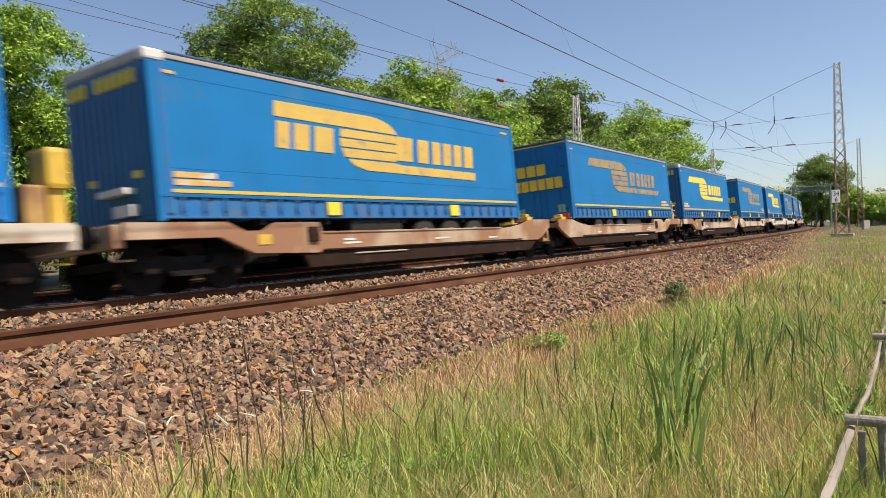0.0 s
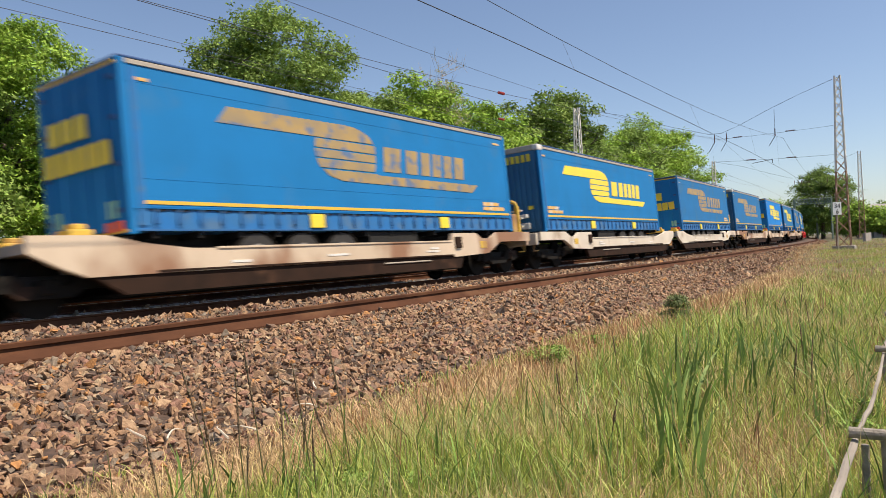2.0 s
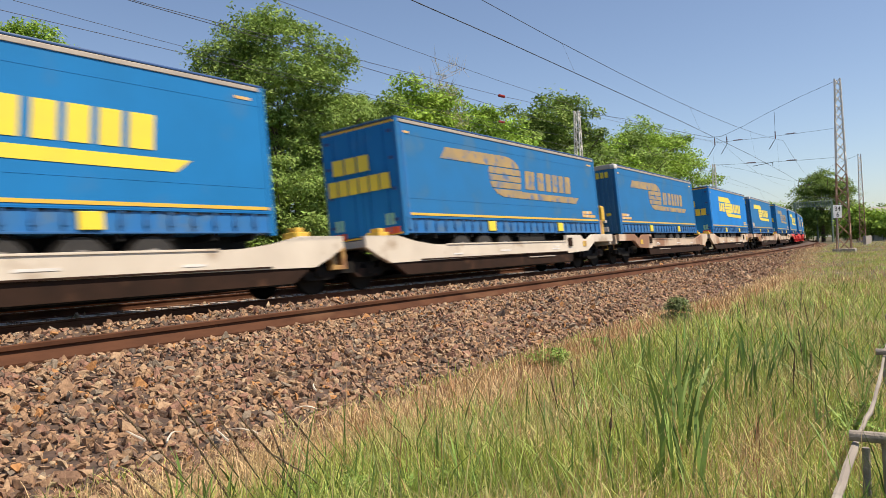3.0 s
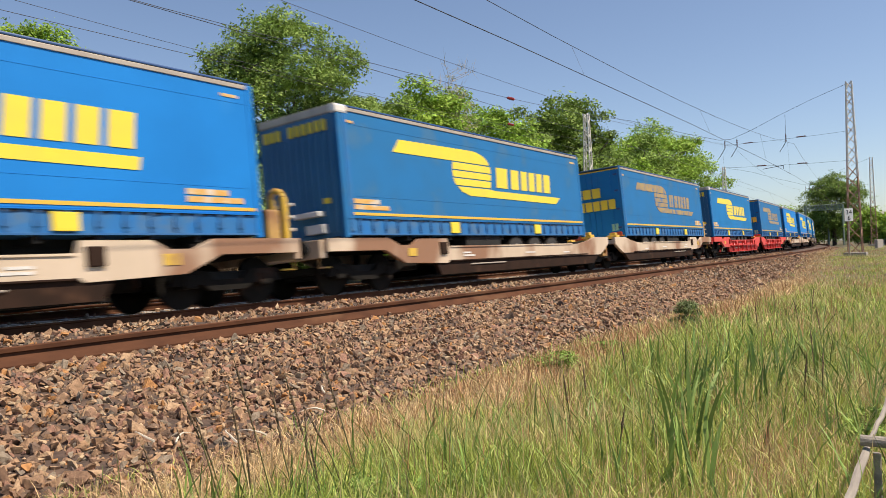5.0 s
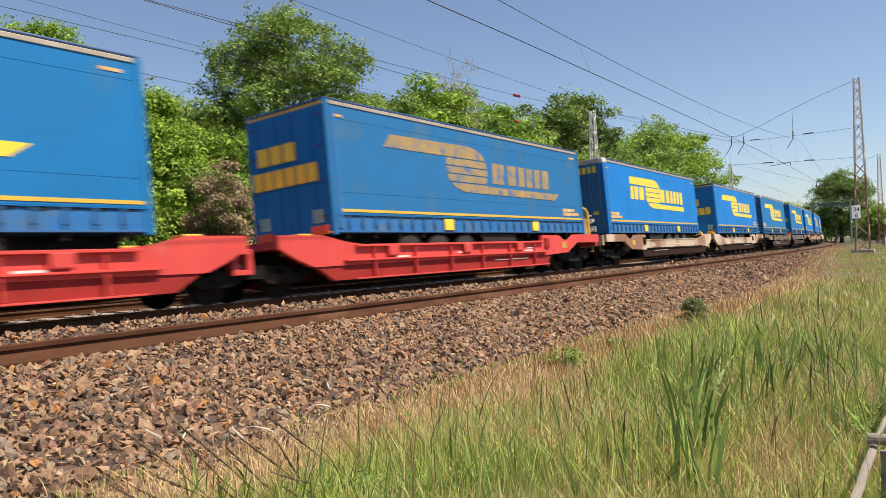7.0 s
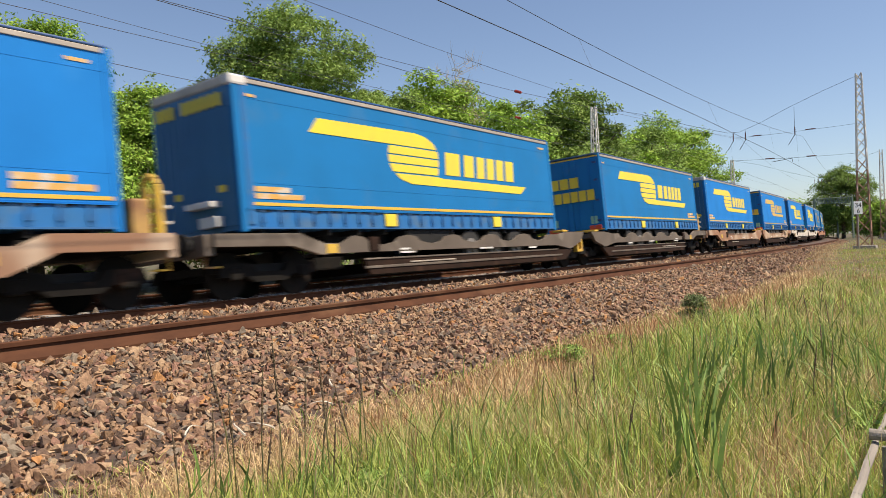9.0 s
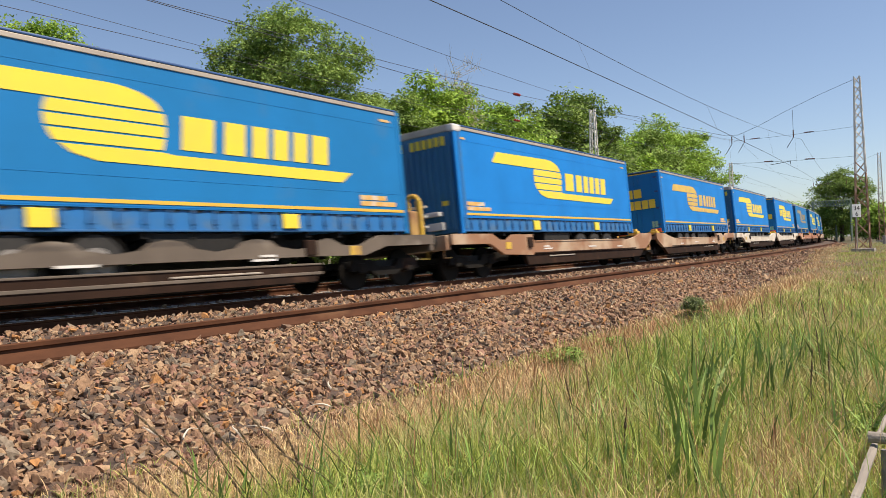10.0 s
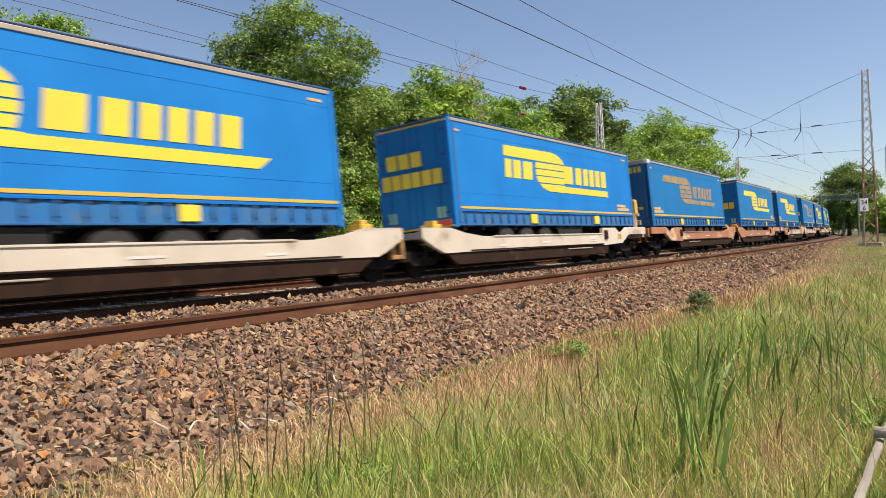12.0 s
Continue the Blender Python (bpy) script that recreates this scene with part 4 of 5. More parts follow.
for i, (x, y, top, r) in enumerate(((150, 27.5, 8, 4.5), (165, 30, 8, 5), (190, 17.5, 6, 4.5), (150, 12.0, 6.2, 2.6), (150, 8.6, 5.0, 2.5), (150, 5.0, 3.9, 2.5), (160, 1.5, 5.0, 3), (160, -4, 6, 4), (190, 32, 9, 6), (215, 28, 9, 6), (230, 20, 9, 6), (240, 10, 10, 7), (250, 0, 10, 8))):
    tree("bush", x, y, -0.4, top, r, "leaf_b" if 3 <= i <= 7 else ("leaf_b", "leaf_a", "leaf_c")[i % 3], 450 + i, "far green bushes beside the line", 3500, 0.38, 18, False, 0.02)


# ---- overhead line ----
def lattice_mast(x, y, base, top, w0, w1, label):
    root = new("catenary_mast")
    root.location = (x, y, base)
    h = top - base

    def c(i, z):
        w = w0 + (w1 - w0) * z / h
        return Vector(((-1, 1, 1, -1)[i] * w / 2, (-1, -1, 1, 1)[i] * w / 2, z))
    for i in range(4):
        part("corner_angle", rod(bmesh.new(), c(i, h * 0.45), c(i, h), 0.062, 4), "lattice", root)
        part("corner_angle", rod(bmesh.new(), c(i, 0), c(i, h * 0.45), 0.05, 4), "lattice_rust", root, "rusty foot of the corner angle")
    for i in range(4):
        j = (i + 1) % 4
        z, k = 0.1, 0
        while z < h - 0.4:
            st = 0.85 * (w0 + (w1 - w0) * z / h) + 0.25
            a, b = (i, j) if k % 2 else (j, i)
            part("brace", rod(bmesh.new(), c(a, z), c(b, min(h, z + st)), 0.034, 4), "lattice" if z > h * 0.5 else "lattice_rust", root)
            z += st
            k += 1
    part("footing", boxed(-w0 * 0.8, w0 * 0.8, -w0 * 0.8, w0 * 0.8, -1.0, 0.25, bevel=0.04), "concrete", root, "concrete footing")
    return tagged(root, label, "catenary mast", "masts of the overhead line")


LM = "tall grey lattice steel catenary mast with rust patches"
MASTS = [((59.7, 5.75, -0.3, 11.95), (60.0, 25.6, -0.4, 12.45)), ((121.0, 9.3, -0.2, 12.3), (118.5, 28.6, -0.4, 12.6))]
for i, pair in enumerate(MASTS):
    for q in pair:
        lattice_mast(*q, 0.88 if i == 0 else 0.75, 0.34, LM)


def cable(name, pts, r, label, sag=0.0, parent=None):
    bm = bmesh.new()
    fine = []
    for a, b in zip(pts, pts[1:]):
        a, b = Vector(a), Vector(b)
        for i in range(10):
            f = i / 10
            p = a.lerp(b, f)
            p.z -= sag * 4 * f * (1 - f)
            fine.append(p)
    fine.append(Vector(pts[-1]))
    rings = []
    for i, p in enumerate(fine):
        d = (fine[min(i + 1, len(fine) - 1)] - fine[max(i - 1, 0)]).normalized()
        side = d.cross(Vector((0, 0, 1))).normalized()
        up = side.cross(d)
        rings.append([bm.verts.new(p + (side * math.cos(k * 1.2566) + up * math.sin(k * 1.2566)) * r) for k in range(5)])
    for u, v in zip(rings, rings[1:]):
        for k in range(5):
            bm.faces.new((u[k], u[(k + 1) % 5], v[(k + 1) % 5], v[k]))
    bm.faces.new(rings[0])
    bm.faces.new(rings[-1][::-1])
    ob = part(name, bm, "wire", parent)
    return ob if parent else tagged(ob, label, "cable")


def overhead_line(lat, zc, z0, z1, sag, label, thick=0.008):
    """Contact wire at zc; the messenger hangs from supports at z0 abreast of the viewer and z1 at the span ahead."""
    root = new("overhead_line")
    sup = [-60.0, 0.0, 59.9, 119.5, 180.0, 240.0]
    pc = [on_line(s, lat, zc) for s in sup]
    pm = [on_line(s, lat, z) for s, z in zip(sup, (z0, z0, z1, z1, z0, z0))]
    fine = [on_line(a + (b - a) * k / 4, lat, zc) for a, b in zip(sup, sup[1:]) for k in range(4)] + [pc[-1]]
    cable("contact_wire", fine, thick, "", 0.0, root)
    cable("messenger_wire", pm, thick * 0.8, "", sag, root)
    for i in range(len(sup) - 1):
        for f in (0.1, 0.32, 0.55, 0.78, 0.95) if i < 2 else ():
            a = on_line(sup[i] + (sup[i + 1] - sup[i]) * f, lat, zc)
            b = pm[i].lerp(pm[i + 1], f)
            b.z -= sag * 4 * f * (1 - f)
            part("dropper", rod(bmesh.new(), a, b, 0.003, 4), "wire", root)
    return tagged(root, label, "overhead line")


OL = "dark contact and messenger wires of the overhead line"
overhead_line(-4.35, 5.65, 6.82, 8.04, 0.8, OL, 0.0105)
overhead_line(0.0, 5.83, 7.22, 8.42, 0.8, OL)
overhead_line(4.04, 6.43, 7.0, 8.4, 0.9, OL)
cable("stitch_wire", [on_line(s, 0.02, z) for s, z in ((-60, 6.6), (-30, 6.05), (0, 5.76), (9, 5.86), (16, 6.02), (23, 6.24), (27, 6.45), (40, 7.1), (59.9, 8.3))], 0.007, "thin dark auxiliary wire over the track")


def section_insulator(p, q):
    bm = rod(bmesh.new(), p, q, 0.022, 8)
    d = (Vector(q) - Vector(p)).normalized()
    for k in range(5):
        cyl(bm, Vector(p).lerp(Vector(q), 0.15 + 0.17 * k), d, 0.052, 0.03, 10)
    tagged(part("line_insulator", bm, "red_paint"), "small red ribbed insulator hanging in the overhead wire", "insulator")


section_insulator((22.85, 12.63, 6.235), (23.35, 12.64, 6.255))
section_insulator((30.35, 16.81, 6.80), (30.95, 16.82, 6.81))


def head_span(pair, label):
    """The sagging span cable between two masts, and the two cross wires that steady the lines under it."""
    root = new("head_span")
    a, b = Vector((*pair[0][:2], pair[0][3] - 0.1)), Vector((*pair[1][:2], pair[1][3] - 0.1))
    drop = ((0.0, 0.0), (0.12, 0.85), (0.237, 1.8), (0.33, 2.65), (0.405, 3.2), (0.45, 3.2), (0.6, 2.3), (0.8, 0.95), (1.0, 0.0))
    cable("span_cable", [a.lerp(b, f) - Vector((0, 0, d)) for f, d in drop], 0.013, "", 0.0, root)
    for z0, z1, f1, spots in ((8.5, 8.42, 0.42, (0.16, 0.345)), (6.42, 6.72, 0.44, (0.16, 0.3))):
        p = Vector((*pair[0][:2], z0))
        q = a.lerp(b, f1)
        q.z = z1
        cable("cross_wire", [p, q], 0.009, "", 0.05, root)
        for f in spots:
            m = p.lerp(q, f / f1)
            d = (q - p).normalized() * 0.34
            bm = rod(bmesh.new(), m - d, m + d, 0.03, 6)
            for k in range(4):
                cyl(bm, m - d + d * (0.4 + 0.4 * k), d, 0.05, 0.03, 8)
            part("insulator", bm, "insulator", root, "brown ribbed insulator")
    for f, top in ((0.385, 8.9), (0.43, 8.9), (0.212, 10.2)):
        m = a.lerp(b, f)
        bm = rod(bmesh.new(), (m.x, m.y, top), (m.x, m.y, 8.5), 0.012)
        part("hanger", bm, "wire", root)
        bm = rod(bmesh.new(), (m.x, m.y, 8.75), (m.x, m.y, 8.2), 0.035, 6)
        for k in range(4):
            cyl(bm, (m.x, m.y, 8.3 + 0.13 * k), (0, 0, 1), 0.055, 0.03, 8)
        part("insulator", bm, "insulator", root, "brown ribbed insulator")
        part("registration_arm", rod(bmesh.new(), (m.x, m.y, 8.2), (m.x, m.y + 0.45, 7.5), 0.022), "wire", root)
    m = a.lerp(b, 0.27)
    bm = rod(bmesh.new(), (m.x, m.y - 0.9, 6.5), (m.x, m.y + 0.5, 6.35), 0.02)
    rod(bm, (m.x, m.y - 0.9, 6.5), (m.x, m.y - 0.9, 6.25), 0.02)
    part("registration_arm", bm, "wire", root)
    return tagged(root, label, "head span")


for pair in MASTS:
    head_span(pair, "cross-span of steel cables with brown insulators")


def feeder(y, z0, z1, label):
    return cable("feeder_cable", [(-60, y, z0), (0, y, z0), (60, y, z1), (119, y + 2.8, z1), (180, y + 10, z1)], 0.012, label, 0.9)


feeder(25.3, 8.72, 9.0, "thin dark feeder cable along the line")


# ---- signal gantry, signs ----
def gantry():
    root = new("signal_gantry")
    a, b = Vector((166.0, 24.6, 0)), Vector((167.0, 18.0, 0))
    d = (b - a)
    bm = bmesh.new()
    for z in (6.9, 7.9):
        for off in (-0.35, 0.35):
            rod(bm, a + Vector((off, 0, z)), b + Vector((off, 0, z)), 0.07, 4)
    part("beam_chords", bm, "gantry_green", root)
    bm = bmesh.new()
    for i in range(11):
        p, q = a + d * (i / 11), a + d * ((i + 1) / 11)
        for off in (-0.35, 0.35):
            rod(bm, p + Vector((off, 0, 6.9)), q + Vector((off, 0, 7.9)), 0.04, 4)
            rod(bm, p + Vector((off, 0, 6.9)), p + Vector((off, 0, 7.9)), 0.04, 4)
    part("beam_bracing", bm, "gantry_green", root)
    for p in (a, b):
        bm = bmesh.new()
        for off in (-0.3, 0.3):
            rod(bm, p + Vector((off, 0, -0.4)), p + Vector((off, 0, 7.9)), 0.16, 4)
        for i in range(9):
            rod(bm, p + Vector((-0.3, 0, i * 0.85)), p + Vector((0.3, 0, i * 0.85 + 0.85)), 0.04, 4)
        part("gantry_leg", bm, "gantry_green", root)
    m = a + d * 0.45
    part("centre_post", rod(bmesh.new(), m + Vector((8, 0, -0.4)), m + Vector((8, 0, 6.9)), 0.18, 6), "gantry_green", root)
    tagged(root, "green-grey steel signal gantry over the far tracks", "gantry")


gantry()


def km_sign():
    root = new("kilometre_sign")
    root.matrix_world = pose(58.3, 5.95, 0, 0, 0, 35)
    part("sign_post", rod(bmesh.new(), (0.06, 0, -0.3), (0.06, 0, 3.0), 0.04, 8), "alu", root)
    part("sign_plate", boxed(-0.02, 0.02, -0.29, 0.29, 2.12, 3.0, bevel=0.008), "sign_white", root, "white plate")
    for text, z in (("34", 2.60), ("6", 2.20)):
        cu = bpy.data.curves.new("digits", "FONT")
        cu.body, cu.size, cu.align_x, cu.extrude = text, 0.44, "CENTER", 0.004
        cu.materials.append(M["sign_ink"])
        ob = new("digits", cu)
        ob.parent = root
        ob.matrix_basis = pose(-0.026, 0, z, 90, 0, -90)
    tagged(root, "white kilometre plate with black numbers 34 and 6", "sign")


km_sign()


def round_sign():
    root = new("round_sign")
    root.location = (100, 4.3, -0.3)
    part("sign_post", rod(bmesh.new(), (0, 0, 0), (0, 0, 4.6), 0.05, 8), "alu", root)
    bm = cyl(bmesh.new(), (-0.06, 0, 3.9), (1, 0, 0), 0.62, 0.03, 28)
    part("sign_disc", bm, "sign_white", root)
    bm = cyl(bmesh.new(), (-0.085, 0, 3.9), (1, 0, 0), 0.45, 0.02, 24)
    part("disc_centre", bm, "sign_ink", root)
    tagged(root, "round white road sign with dark centre on a pole", "sign")


round_sign()


def far_house():
    root = new("house")
    root.matrix_world = pose(150, 6.8, -0.3, 0, 0, 8)
    part("wall", boxed(0, 9, -5, 3, 0, 3.2), "pale_plaster", root, "pale plastered wall")
    bm = prism(bmesh.new(), [(-0.5, 3.1), (9.5, 3.1), (9.5, 3.3), (4.5, 6.0), (-0.5, 3.3)], -5.4, 3.4)
    part("roof", bm, "roof_tile", root, "pale grey tiled roof")
    for y in (-3.5, -1.0, 1.4):
        w = part("window", boxed(-0.03, 0.05, y - 0.6, y + 0.6, 1.0, 2.3), "pale_plaster", root)
        part("pane", boxed(-0.045, -0.02, y - 0.5, y + 0.5, 1.1, 2.2), "glass", w)
    tagged(root, "small pale house with a grey pitched roof", "house")


far_house()
tagged(part("concrete_wall", boxed(95, 103, 7.0, 7.3, -0.6, 0.75, bevel=0.03), "concrete"), "low grey concrete wall by the track", "wall")


# ---- weathered fence beside the camera ----
def fence():
    """A split rail laid along short stakes, with cross logs where the lengths meet."""
    root = new("wooden_fence")
    zr = -0.36
    rng = random.Random(4)
    line = ((3.0, 0.452), (3.74, 0.458), (4.4, 0.462), (5.05, 0.474), (5.3, 0.476), (6.2, 0.462), (7.5, 0.492), (9.4, 0.552), (11.5, 0.62), (13.5, 0.68))
    for name, pts, wide, thin in (("fence_board", line[:4], 0.019, 0.010), ("fence_rail", line[3:], 0.0125, 0.011)):
        bm = bmesh.new()
        rings = []
        for (xa, ya), (xb, yb) in zip(pts, pts[1:]):
            for k in range(5 if xb == pts[-1][0] else 4):
                p = Vector((xa + (xb - xa) * k / 4, ya + (yb - ya) * k / 4 + rng.uniform(-0.003, 0.003), zr + rng.uniform(-0.004, 0.004)))
                w, h = wide * rng.uniform(0.85, 1.1), thin * rng.uniform(0.8, 1.15)
                rings.append([bm.verts.new(p + Vector((0, dy * w, dz * h + dy * w * 0.25))) for dy, dz in ((-1, -0.6), (0, -1), (1, -0.6), (1, 0.5), (0.2, 1), (-1, 0.7))])
        for u, v in zip(rings, rings[1:]):
            for k in range(6):
                bm.faces.new((u[k], u[(k + 1) % 6], v[(k + 1) % 6], v[k]))
        bm.faces.new(rings[0])
        bm.faces.new(rings[-1][::-1])
        bmesh.ops.recalc_face_normals(bm, faces=bm.faces[:])
        part(name, bm, "old_wood", root, "split grey weathered board" if wide > 0.015 else "split grey weathered rail")
    for x, y in ((5.02, 0.30), (8.7, 0.40), (12.4, 0.52)):
        bm = rod(bmesh.new(), (x, y + 0.2, zr + 0.055), (x + 0.04, y - 0.76, zr + 0.05), 0.034, 12, 0.029)
        part("fence_cap", bm, "old_wood", root, "short grey cross log")
        for dy in (0.12, 0.02, -0.09, -0.19, -0.32, -0.45, -0.6):
            part("fence_post", rod(bmesh.new(), (x + 0.03 + rng.uniform(-0.05, 0.05), y + dy + rng.uniform(-0.03, 0.03), -0.95), (x + rng.uniform(-0.03, 0.04), y + dy, zr + rng.uniform(-0.06, 0.02)), 0.026 * rng.uniform(0.8, 1.15), 7, 0.022), "old_wood", root, "short grey stake")
    tagged(root, "weathered grey wooden fence rail on short stakes", "fence")


fence()


# ---- grass ----
def blades(name, pos, height, width, lean, material, label, seed, segs=3, category="grass"):
    rng = np.random.default_rng(seed)
    n = len(pos)
    ang = rng.uniform(0, 6.283, n)
    face = rng.uniform(0, 6.283, n)
    dx, dy = np.cos(ang), np.sin(ang)
    wx, wy = np.cos(face), np.sin(face)
    V = np.zeros((n, segs * 2 + 1, 3))
    for k in range(segs + 1):
        f = k / segs
        off = lean * height * f ** 2
        cx, cy, cz = pos[:, 0] + dx * off, pos[:, 1] + dy * off, pos[:, 2] + height * (f - 0.25 * np.minimum(lean, 1.2) * f ** 2)
        w = width * (1 - f) ** 0.6 * (0.75 + 0.6 * f) / 2
        if k < segs:
            V[:, 2 * k] = np.stack([cx - wx * w, cy - wy * w, cz], 1)
            V[:, 2 * k + 1] = np.stack([cx + wx * w, cy + wy * w, cz], 1)
        else:
            V[:, 2 * k] = np.stack([cx, cy, cz], 1)
    f = []
    for k in range(segs - 1):
        f += [[2 * k, 2 * k + 1, 2 * k + 3], [2 * k, 2 * k + 3, 2 * k + 2]]
    f.append([2 * segs - 2, 2 * segs - 1, 2 * segs])
    F = (np.arange(n)[:, None, None] * (segs * 2 + 1) + np.array(f)[None]).reshape(-1, 3)
    return tagged(mesh_np(name, V.reshape(-1, 3), F, material), label, category, kind="stuff")


def dryness(x, y):
    """0 green, 1 straw: patches, and a dry belt along the foot of the ballast."""
    _, yc, _ = line_at(x)
    edge = (y - yc) - toe(x)
    belt = math.exp(-((edge + 0.6) / 0.75) ** 2)
    p = noise.noise((x * 0.33, y * 0.55, 3.0)) * 0.8 + noise.noise((x * 1.1, y * 1.3, 8.0)) * 0.5
    far = 0.25 * smooth01((x - 12) / 25)
    return 0.25 + p + 0.8 * belt + far


def scatter(seed, zones, want):
    """Points of the meadow; want(x, y, dry) gives the chance to keep one."""
    rng = np.random.default_rng(seed)
    out = []
    for d0, d1, dens in zones:
        n = int(dens * (d1 * d1 - d0 * d0) * 0.5 * radians(72))
        r = np.sqrt(rng.uniform(d0 * d0, d1 * d1, n))
        a = rng.uniform(radians(-4), radians(68), n)
        u = rng.random(n)
        for x, y, w in zip(r * np.cos(a), r * np.sin(a), u):
            _, yc, _ = line_at(x)
            lat = y - yc
            if lat > toe(x) + 0.25:
                continue
            edge = toe(x) - lat
            if edge < 0.15 + 0.5 * smooth01((7 - x) / 4) * noise.noise((x * 2.1, y * 2.1, 4.0)) + 0.1 * smooth01((8 - x) / 4) and w > 0.3:
                continue
            if w < want(x, y, dryness(x, y)):
                out.append((x, y, max(field(x, y), bed(lat) if edge < 0.5 else -9) - 0.02))
    return np.array(out)


def cover(g, least, reach):
    """How tall the growth stands: lowest on the stony edge of the ballast, and mown short far along the line."""
    short = 1 - 0.5 * np.clip((np.hypot(g[:, 0], g[:, 1]) - 14) / 20, 0, 1)
    return short * np.array([least + (1 - least) * smooth01((toe(x) - (y - line_at(x)[1])) / reach) for x, y, _ in g])


def lush(seed, n):
    return np.random.default_rng(seed).lognormal(0, 0.3, n)


g = scatter(11, [(2.2, 7, 1500), (7, 14, 800), (14, 28, 280), (28, 60, 80), (60, 120, 14)], lambda x, y, d: 1.0 - d)
dist = np.hypot(g[:, 0], g[:, 1])
blades("meadow_grass", g, (0.20 + 0.12 * np.minimum(dist, 14) / 14) * lush(1, len(g)) * cover(g, 0.45, 1.6), 0.005 + 0.0010 * np.minimum(dist, 20), np.random.default_rng(2).uniform(0.1, 0.75, len(g)), "grass", "long green meadow grass gone partly to seed", 21)
g = scatter(12, [(2.2, 7, 1500), (7, 14, 700), (14, 28, 200), (28, 60, 55), (60, 120, 9)], lambda x, y, d: d)
dist = np.hypot(g[:, 0], g[:, 1])
blades("dry_grass", g, (0.16 + 0.12 * np.minimum(dist, 14) / 14) * lush(3, len(g)) * cover(g, 0.3, 2.0), 0.0035 + 0.0009 * np.minimum(dist, 20), np.random.default_rng(4).uniform(0.1, 0.9, len(g)), "grass_dry", "straw-coloured dry grass along the ballast", 22)
# a low tan mat on the strip between stones and meadow
def tan_strip(x, y):
    edge = toe(x) - (y - line_at(x)[1])
    return math.exp(-((edge - 0.75) / 0.75) ** 2) * (0.75 + 0.5 * noise.noise((x * 0.9, y * 1.4, 21.0)))


g = scatter(16, [(2.2, 8, 1500), (8, 18, 700), (18, 34, 230), (34, 80, 30)], lambda x, y, d: tan_strip(x, y))
dist = np.hypot(g[:, 0], g[:, 1])
blades("straw_mat", g, (0.09 + 0.006 * np.minimum(dist, 20)) * lush(17, len(g)), 0.0035 + 0.0010 * np.minimum(dist, 20), np.random.default_rng(18).uniform(0.2, 1.4, len(g)), "grass_dry", "low tan mat of dead grass beside the ballast", 26)


# reddish sorrel and bent-grass stems along the ballast and far out
def belt(x, y):
    _, yc, _ = line_at(x)
    edge = (y - yc) - toe(x)
    return 0.75 * math.exp(-((edge + 0.5) / 0.7) ** 2) * smooth01((x - 5) / 6) + 0.3 * smooth01((x - 10) / 14) * (noise.noise((x * 0.25, y * 0.6, 5.0)) > 0.05) + 0.25 * (noise.noise((x * 0.8, y * 1.2, 15.0)) > 0.3)


g = scatter(15, [(2.2, 8, 260), (8, 18, 260), (18, 34, 110), (34, 80, 22)], lambda x, y, d: belt(x, y))
dist = np.hypot(g[:, 0], g[:, 1])
blades("sorrel_stems", g, 0.34 * lush(9, len(g)) * cover(g, 0.5, 1.0), 0.004 + 0.0010 * np.minimum(dist, 20), np.random.default_rng(10).uniform(0.0, 0.6, len(g)), "sorrel", "reddish brown sorrel and bent-grass stems", 25)
# the meadow goes on round and behind the viewer
def meadow_round(seed, n):
    rng = np.random.default_rng(seed)
    out = []
    for x, y in zip(rng.uniform(-7, 8, n), rng.uniform(-7, 5, n)):
        if radians(-4) < math.atan2(y, x) < radians(68) and math.hypot(x, y) > 2.2 or math.hypot(x, y) < 0.7 or y - line_at(x)[1] > toe(x):
            continue
        out.append((x, y, field(x, y) - 0.02))
    return np.array(out)


g = meadow_round(19, 48000)
blades("surrounding_grass", g, 0.24 * lush(20, len(g)), 0.016 * lush(27, len(g)), np.random.default_rng(28).uniform(0.1, 0.8, len(g)), "grass", "long green meadow grass behind the fence", 29, 2)
# coarse long blades standing over the rest
g = scatter(14, [(2.2, 8, 75), (8, 18, 60), (18, 34, 16)], lambda x, y, d: 1.05 - 1.3 * d)
dist = np.hypot(g[:, 0], g[:, 1])
blades("long_grass", g, 0.40 * lush(7, len(g)) * cover(g, 0.5, 1.2), 0.010 + 0.0008 * np.minimum(dist, 20), np.random.default_rng(8).uniform(0.05, 0.7, len(g)), "reed", "coarse long green grass blades standing in clumps", 24, 4)
# thin flowering stems
g = scatter(13, [(2.2, 8, 30), (8, 18, 20), (18, 40, 7)], lambda x, y, d: 0.9)
dist = np.hypot(g[:, 0], g[:, 1])
blades("grass_stems", g, 0.48 * lush(5, len(g)) * cover(g, 0.35, 1.6), 0.0035 + 0.0006 * np.minimum(dist, 20), np.random.default_rng(6).uniform(0.0, 0.35, len(g)), "grass_dry", "thin pale flowering grass stems", 23)


def reed_bed(spots, seed):
    rng = np.random.default_rng(seed)
    P, H = [], []
    for x, y, r, n, h in spots:
        for _ in range(n):
            a, q = rng.uniform(0, 6.283), r * math.sqrt(rng.random())
            xx, yy = x + q * math.cos(a), y + q * math.sin(a)
            P.append((xx, yy, field(xx, yy)))
            H.append(h * rng.uniform(0.6, 1.1))
    P, H = np.array(P), np.array(H)
    return blades("reeds", P, H, (0.028 + 0.022 * rng.random(len(P))) * np.clip(H / 0.6, 0.6, 1.1), rng.uniform(0.03, 0.28, len(P)) + 0.6 * rng.random(len(P)) ** 4, "reed", "broad-bladed green reeds standing in the meadow", seed, 5, "reeds")


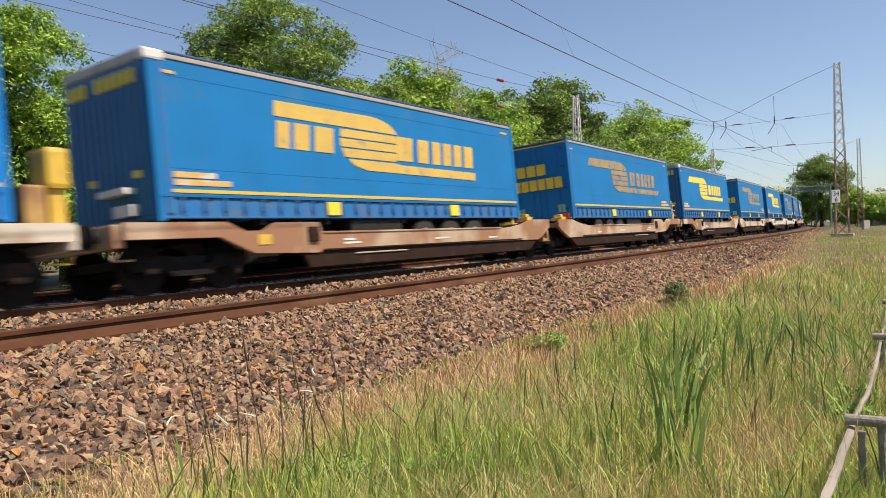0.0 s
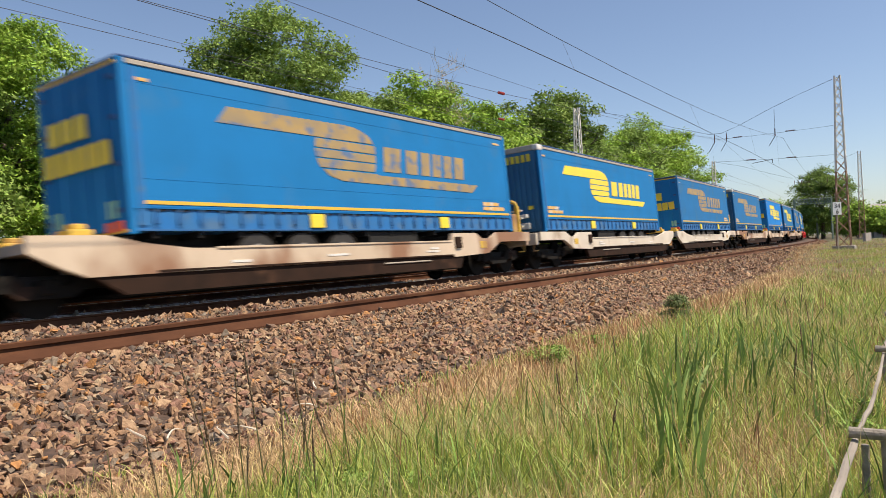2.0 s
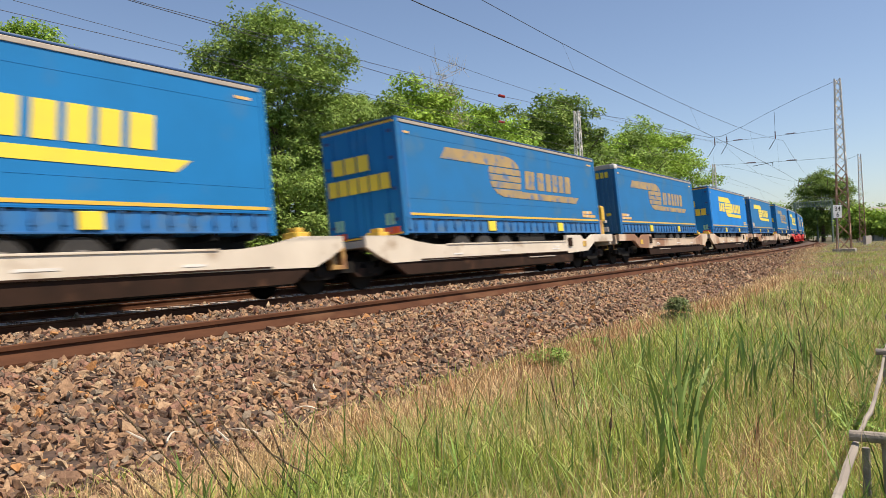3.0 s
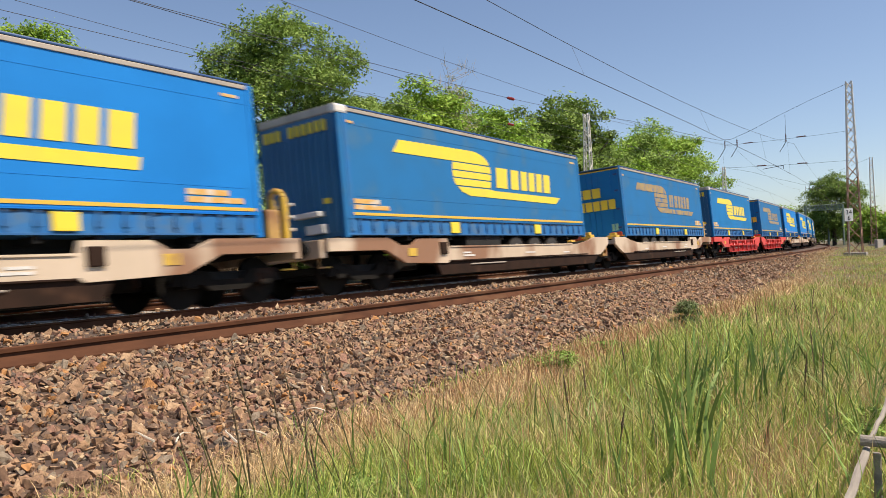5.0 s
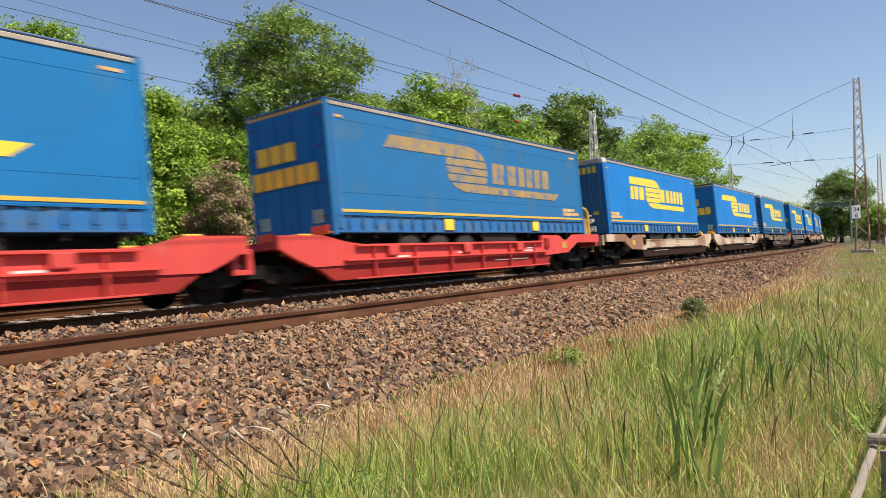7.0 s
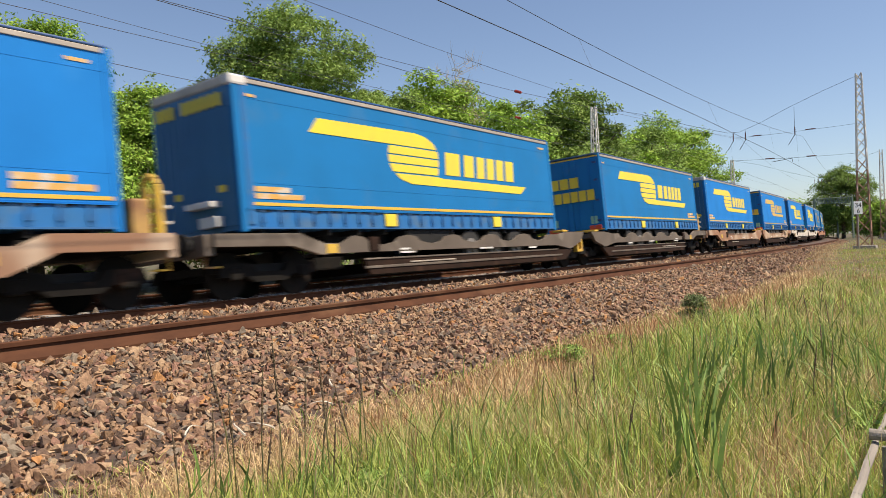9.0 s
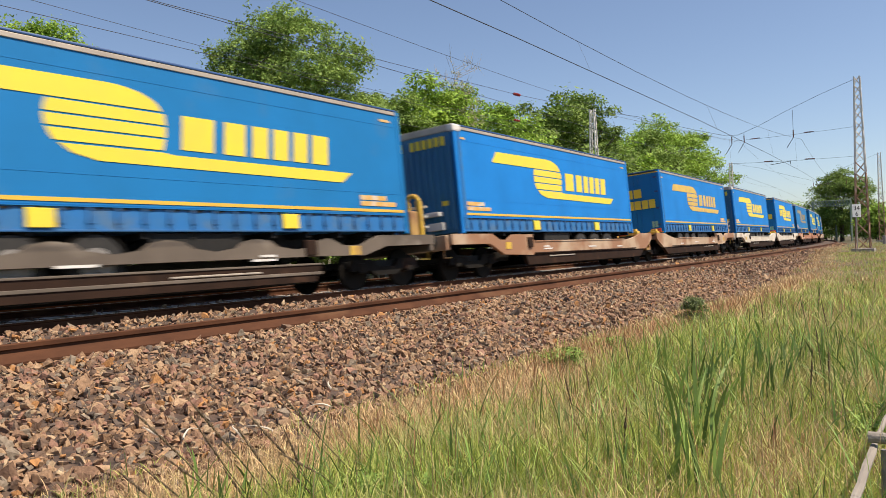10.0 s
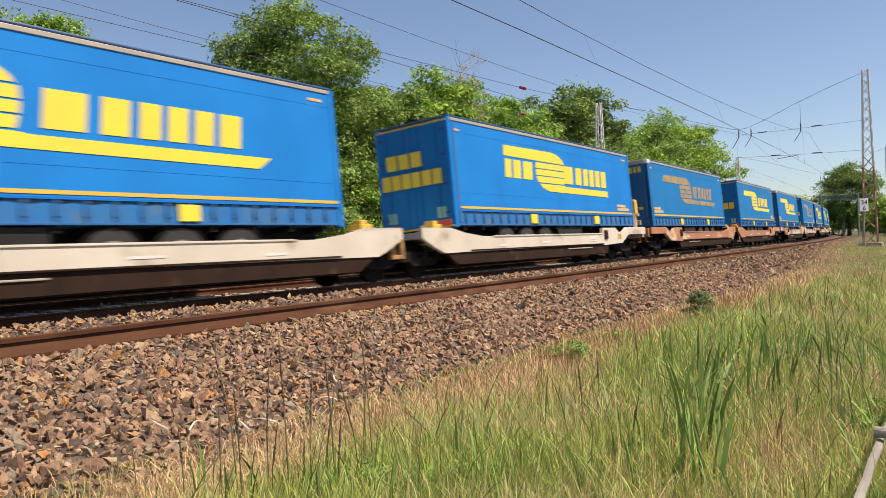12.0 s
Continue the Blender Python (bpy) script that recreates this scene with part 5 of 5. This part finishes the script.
reed_bed([(5.7, 1.72, 0.16, 13, 0.82), (5.05, 1.53, 0.2, 12, 0.62), (4.75, 1.85, 0.12, 4, 0.45), (7.4, 1.95, 0.6, 34, 0.70), (8.8, 1.75, 1.2, 66, 0.66), (9.5, 2.4, 1.2, 48, 0.58), (10.8, 1.9, 1.3, 56, 0.58), (7.2, 2.6, 0.7, 26, 0.5), (11.5, 2.4, 1.2, 60, 0.55), (9.8, 1.2, 0.8, 30, 0.5),
          (13.5, 1.7, 1.5, 50, 0.55), (6.5, 1.0, 0.5, 14, 0.5), (5.0, 2.6, 0.8, 12, 0.45), (3.4, 3.9, 0.3, 6, 0.4), (3.3, 4.45, 0.1, 5, 0.42), (3.15, 4.95, 0.06, 3, 0.38), (3.2, 4.1, 0.1, 5, 0.36), (2.95, 4.6, 0.1, 4, 0.3)], 31)


STALKS = []


def seed_stalk(x, y, h, lean, turn):
    root = new("dock_stalk")
    root.matrix_world = pose(x, y, field(x, y) - 0.02, 0, 0, turn)
    tip = Vector((lean * h * 0.5, 0, h))
    mid = Vector((lean * h * 0.12, 0, h * 0.5))
    bm = rod(bmesh.new(), (0, 0, 0), mid, 0.0055, 6, 0.0045)
    rod(bm, mid, tip, 0.0045, 6, 0.002)
    part("stem", bm, "stem_olive", root, "olive brown stem")
    rng = random.Random(int(x * 1000))
    bm = bmesh.new()
    rings = []
    for i in range(22):
        f = i / 21
        p = mid.lerp(tip, 0.05 + 0.97 * f)
        w = (0.0095 * math.sin(math.pi * (0.12 + 0.85 * f)) + 0.001) * rng.uniform(0.45, 1.25)
        rings.append([bm.verts.new(p + Vector((w * math.cos(k * 1.2566 + i), w * math.sin(k * 1.2566 + i), rng.uniform(-0.008, 0.008)))) for k in range(5)])
    for u, v in zip(rings, rings[1:]):
        for k in range(5):
            bm.faces.new((u[k], u[(k + 1) % 5], v[(k + 1) % 5], v[k]))
    part("seed_head", bm, "seed", root, "dark brown seed head")
    STALKS.append((root, x, y, turn, rng.uniform(0.75, 1.1)))
    return tagged(root, "dark brown tall dock stalk with seed head", "weed", "seed stalks in the foreground")


def stalks():
    rng = random.Random(9)
    for x, y, h in ((3.22, 3.98, 1.12), (3.36, 3.86, 0.95), (3.42, 3.72, 1.16), (3.52, 3.62, 0.9), (3.30, 4.05, 0.8), (3.68, 3.55, 1.0), (3.82, 3.45, 0.8), (4.15, 3.62, 1.12), (3.1, 4.0, 0.7), (3.75, 3.7, 0.7), (3.25, 3.7, 0.6), (3.55, 3.4, 0.6), (3.0, 4.25, 0.6),
                    (5.3, 2.1, 0.55), (6.8, 3.0, 0.65), (8.4, 3.2, 0.7), (7.6, 1.2, 0.7), (8.0, 1.1, 0.7), (9.0, 1.3, 0.75), (6.2, 2.9, 0.65), (12.5, 2.6, 0.8), (13.2, 2.1, 0.75), (11.8, 1.6, 0.8), (15.0, 2.2, 0.85), (16.0, 3.0, 0.8)):
        seed_stalk(x, y, h, rng.uniform(0.05, 0.4), rng.uniform(0, 360))


stalks()


def dry_twig(x, y, length, turn):
    root = new("dry_twig")
    _, yc, _ = line_at(x)
    root.matrix_world = pose(x, y, max(bed(y - yc), field(x, y)) + 0.05, 0, 0, turn)
    rng = random.Random(int(x * 77))
    bm = bmesh.new()
    rings = []
    for i in range(8):
        f = i / 7
        p = Vector((length * (f - 0.5), 0.12 * length * math.sin(3.2 * f + rng.uniform(-0.2, 0.2)), 0.03 + 0.05 * math.sin(math.pi * f)))
        r = 0.011 * (1.1 - f)
        rings.append([bm.verts.new(p + Vector((0, r * math.cos(k * 1.2566), r * math.sin(k * 1.2566)))) for k in range(5)])
    for u, v in zip(rings, rings[1:]):
        for k in range(5):
            bm.faces.new((u[k], u[(k + 1) % 5], v[(k + 1) % 5], v[k]))
    bm.faces.new(rings[0][::-1])
    bm.faces.new(rings[-1])
    part("stick", bm, "twig_pale", root)
    tagged(root, "pale bleached dry twig lying on the ballast", "twig", "dry twigs on the ballast")


for q in ((4.55, 5.5, 0.5, 60), (4.7, 5.45, 0.35, 110), (3.95, 5.95, 0.45, 75), (4.2, 5.7, 0.3, 20), (5.6, 5.55, 0.3, 150), (6.3, 6.0, 0.3, 40)):
    dry_twig(*q)
tree("bush", 14.3, 4.25, field(14.3, 4.25), field(14.3, 4.25) + 0.70, 0.25, "leaf_broom", 500, "small round dark green broom bush in the meadow", 3600, 0.022, 24, False, 0.02)
for i, (x, y, w) in enumerate(((3.85, 3.35, 0.2), (4.0, 3.1, 0.17), (3.6, 3.6, 0.15), (4.35, 2.9, 0.15), (9.2, 4.4, 0.3), (11.0, 4.5, 0.25), (6.9, 0.62, 0.22), (7.6, 0.68, 0.2))):
    tree("weed", x, y, field(x, y), field(x, y) + w * 0.9, w, "leaf_a", 520 + i, "low leafy green weed in the meadow", 500, 0.035, 10, False, 0.02)


# ---- what moves ----
def motions():
    times = [0.0, 1.0, 2.0, 3.0, 4.0, 5.0, 6.0, 7.0, 8.0, 9.0, 10.0, 11.0, 12.0]
    turned = pose(LEN, 0, 0, 0, 0, 180)
    for thing, s, length, reverse in MOVING:
        walk(thing, [(t, ride(s - SPEED * t, length) @ (turned if reverse else Matrix.Identity(4))) for t in times])

    # the wind of the train: how far the stalks bow towards its tail wind, in degrees
    gusts = ((0.0, 8), (0.6, 3), (1.2, 46), (1.8, 6), (2.4, 22), (3.0, 42), (3.9, 15), (4.9, 16), (5.5, 42), (6.1, 60), (6.7, 50), (7.2, 54), (8.1, 20), (9.0, 2), (9.7, 58), (10.5, 14), (11.2, 40), (12.0, 1))
    for thing, x, y, turn, give in STALKS:
        near = give if x < 5 else 0.35 * give
        walk(thing, [(t, pose(x, y, field(x, y) - 0.02, 0, -a * near, 0) @ pose(0, 0, 0, 0, 0, turn)) for t, a in gusts])


motions()
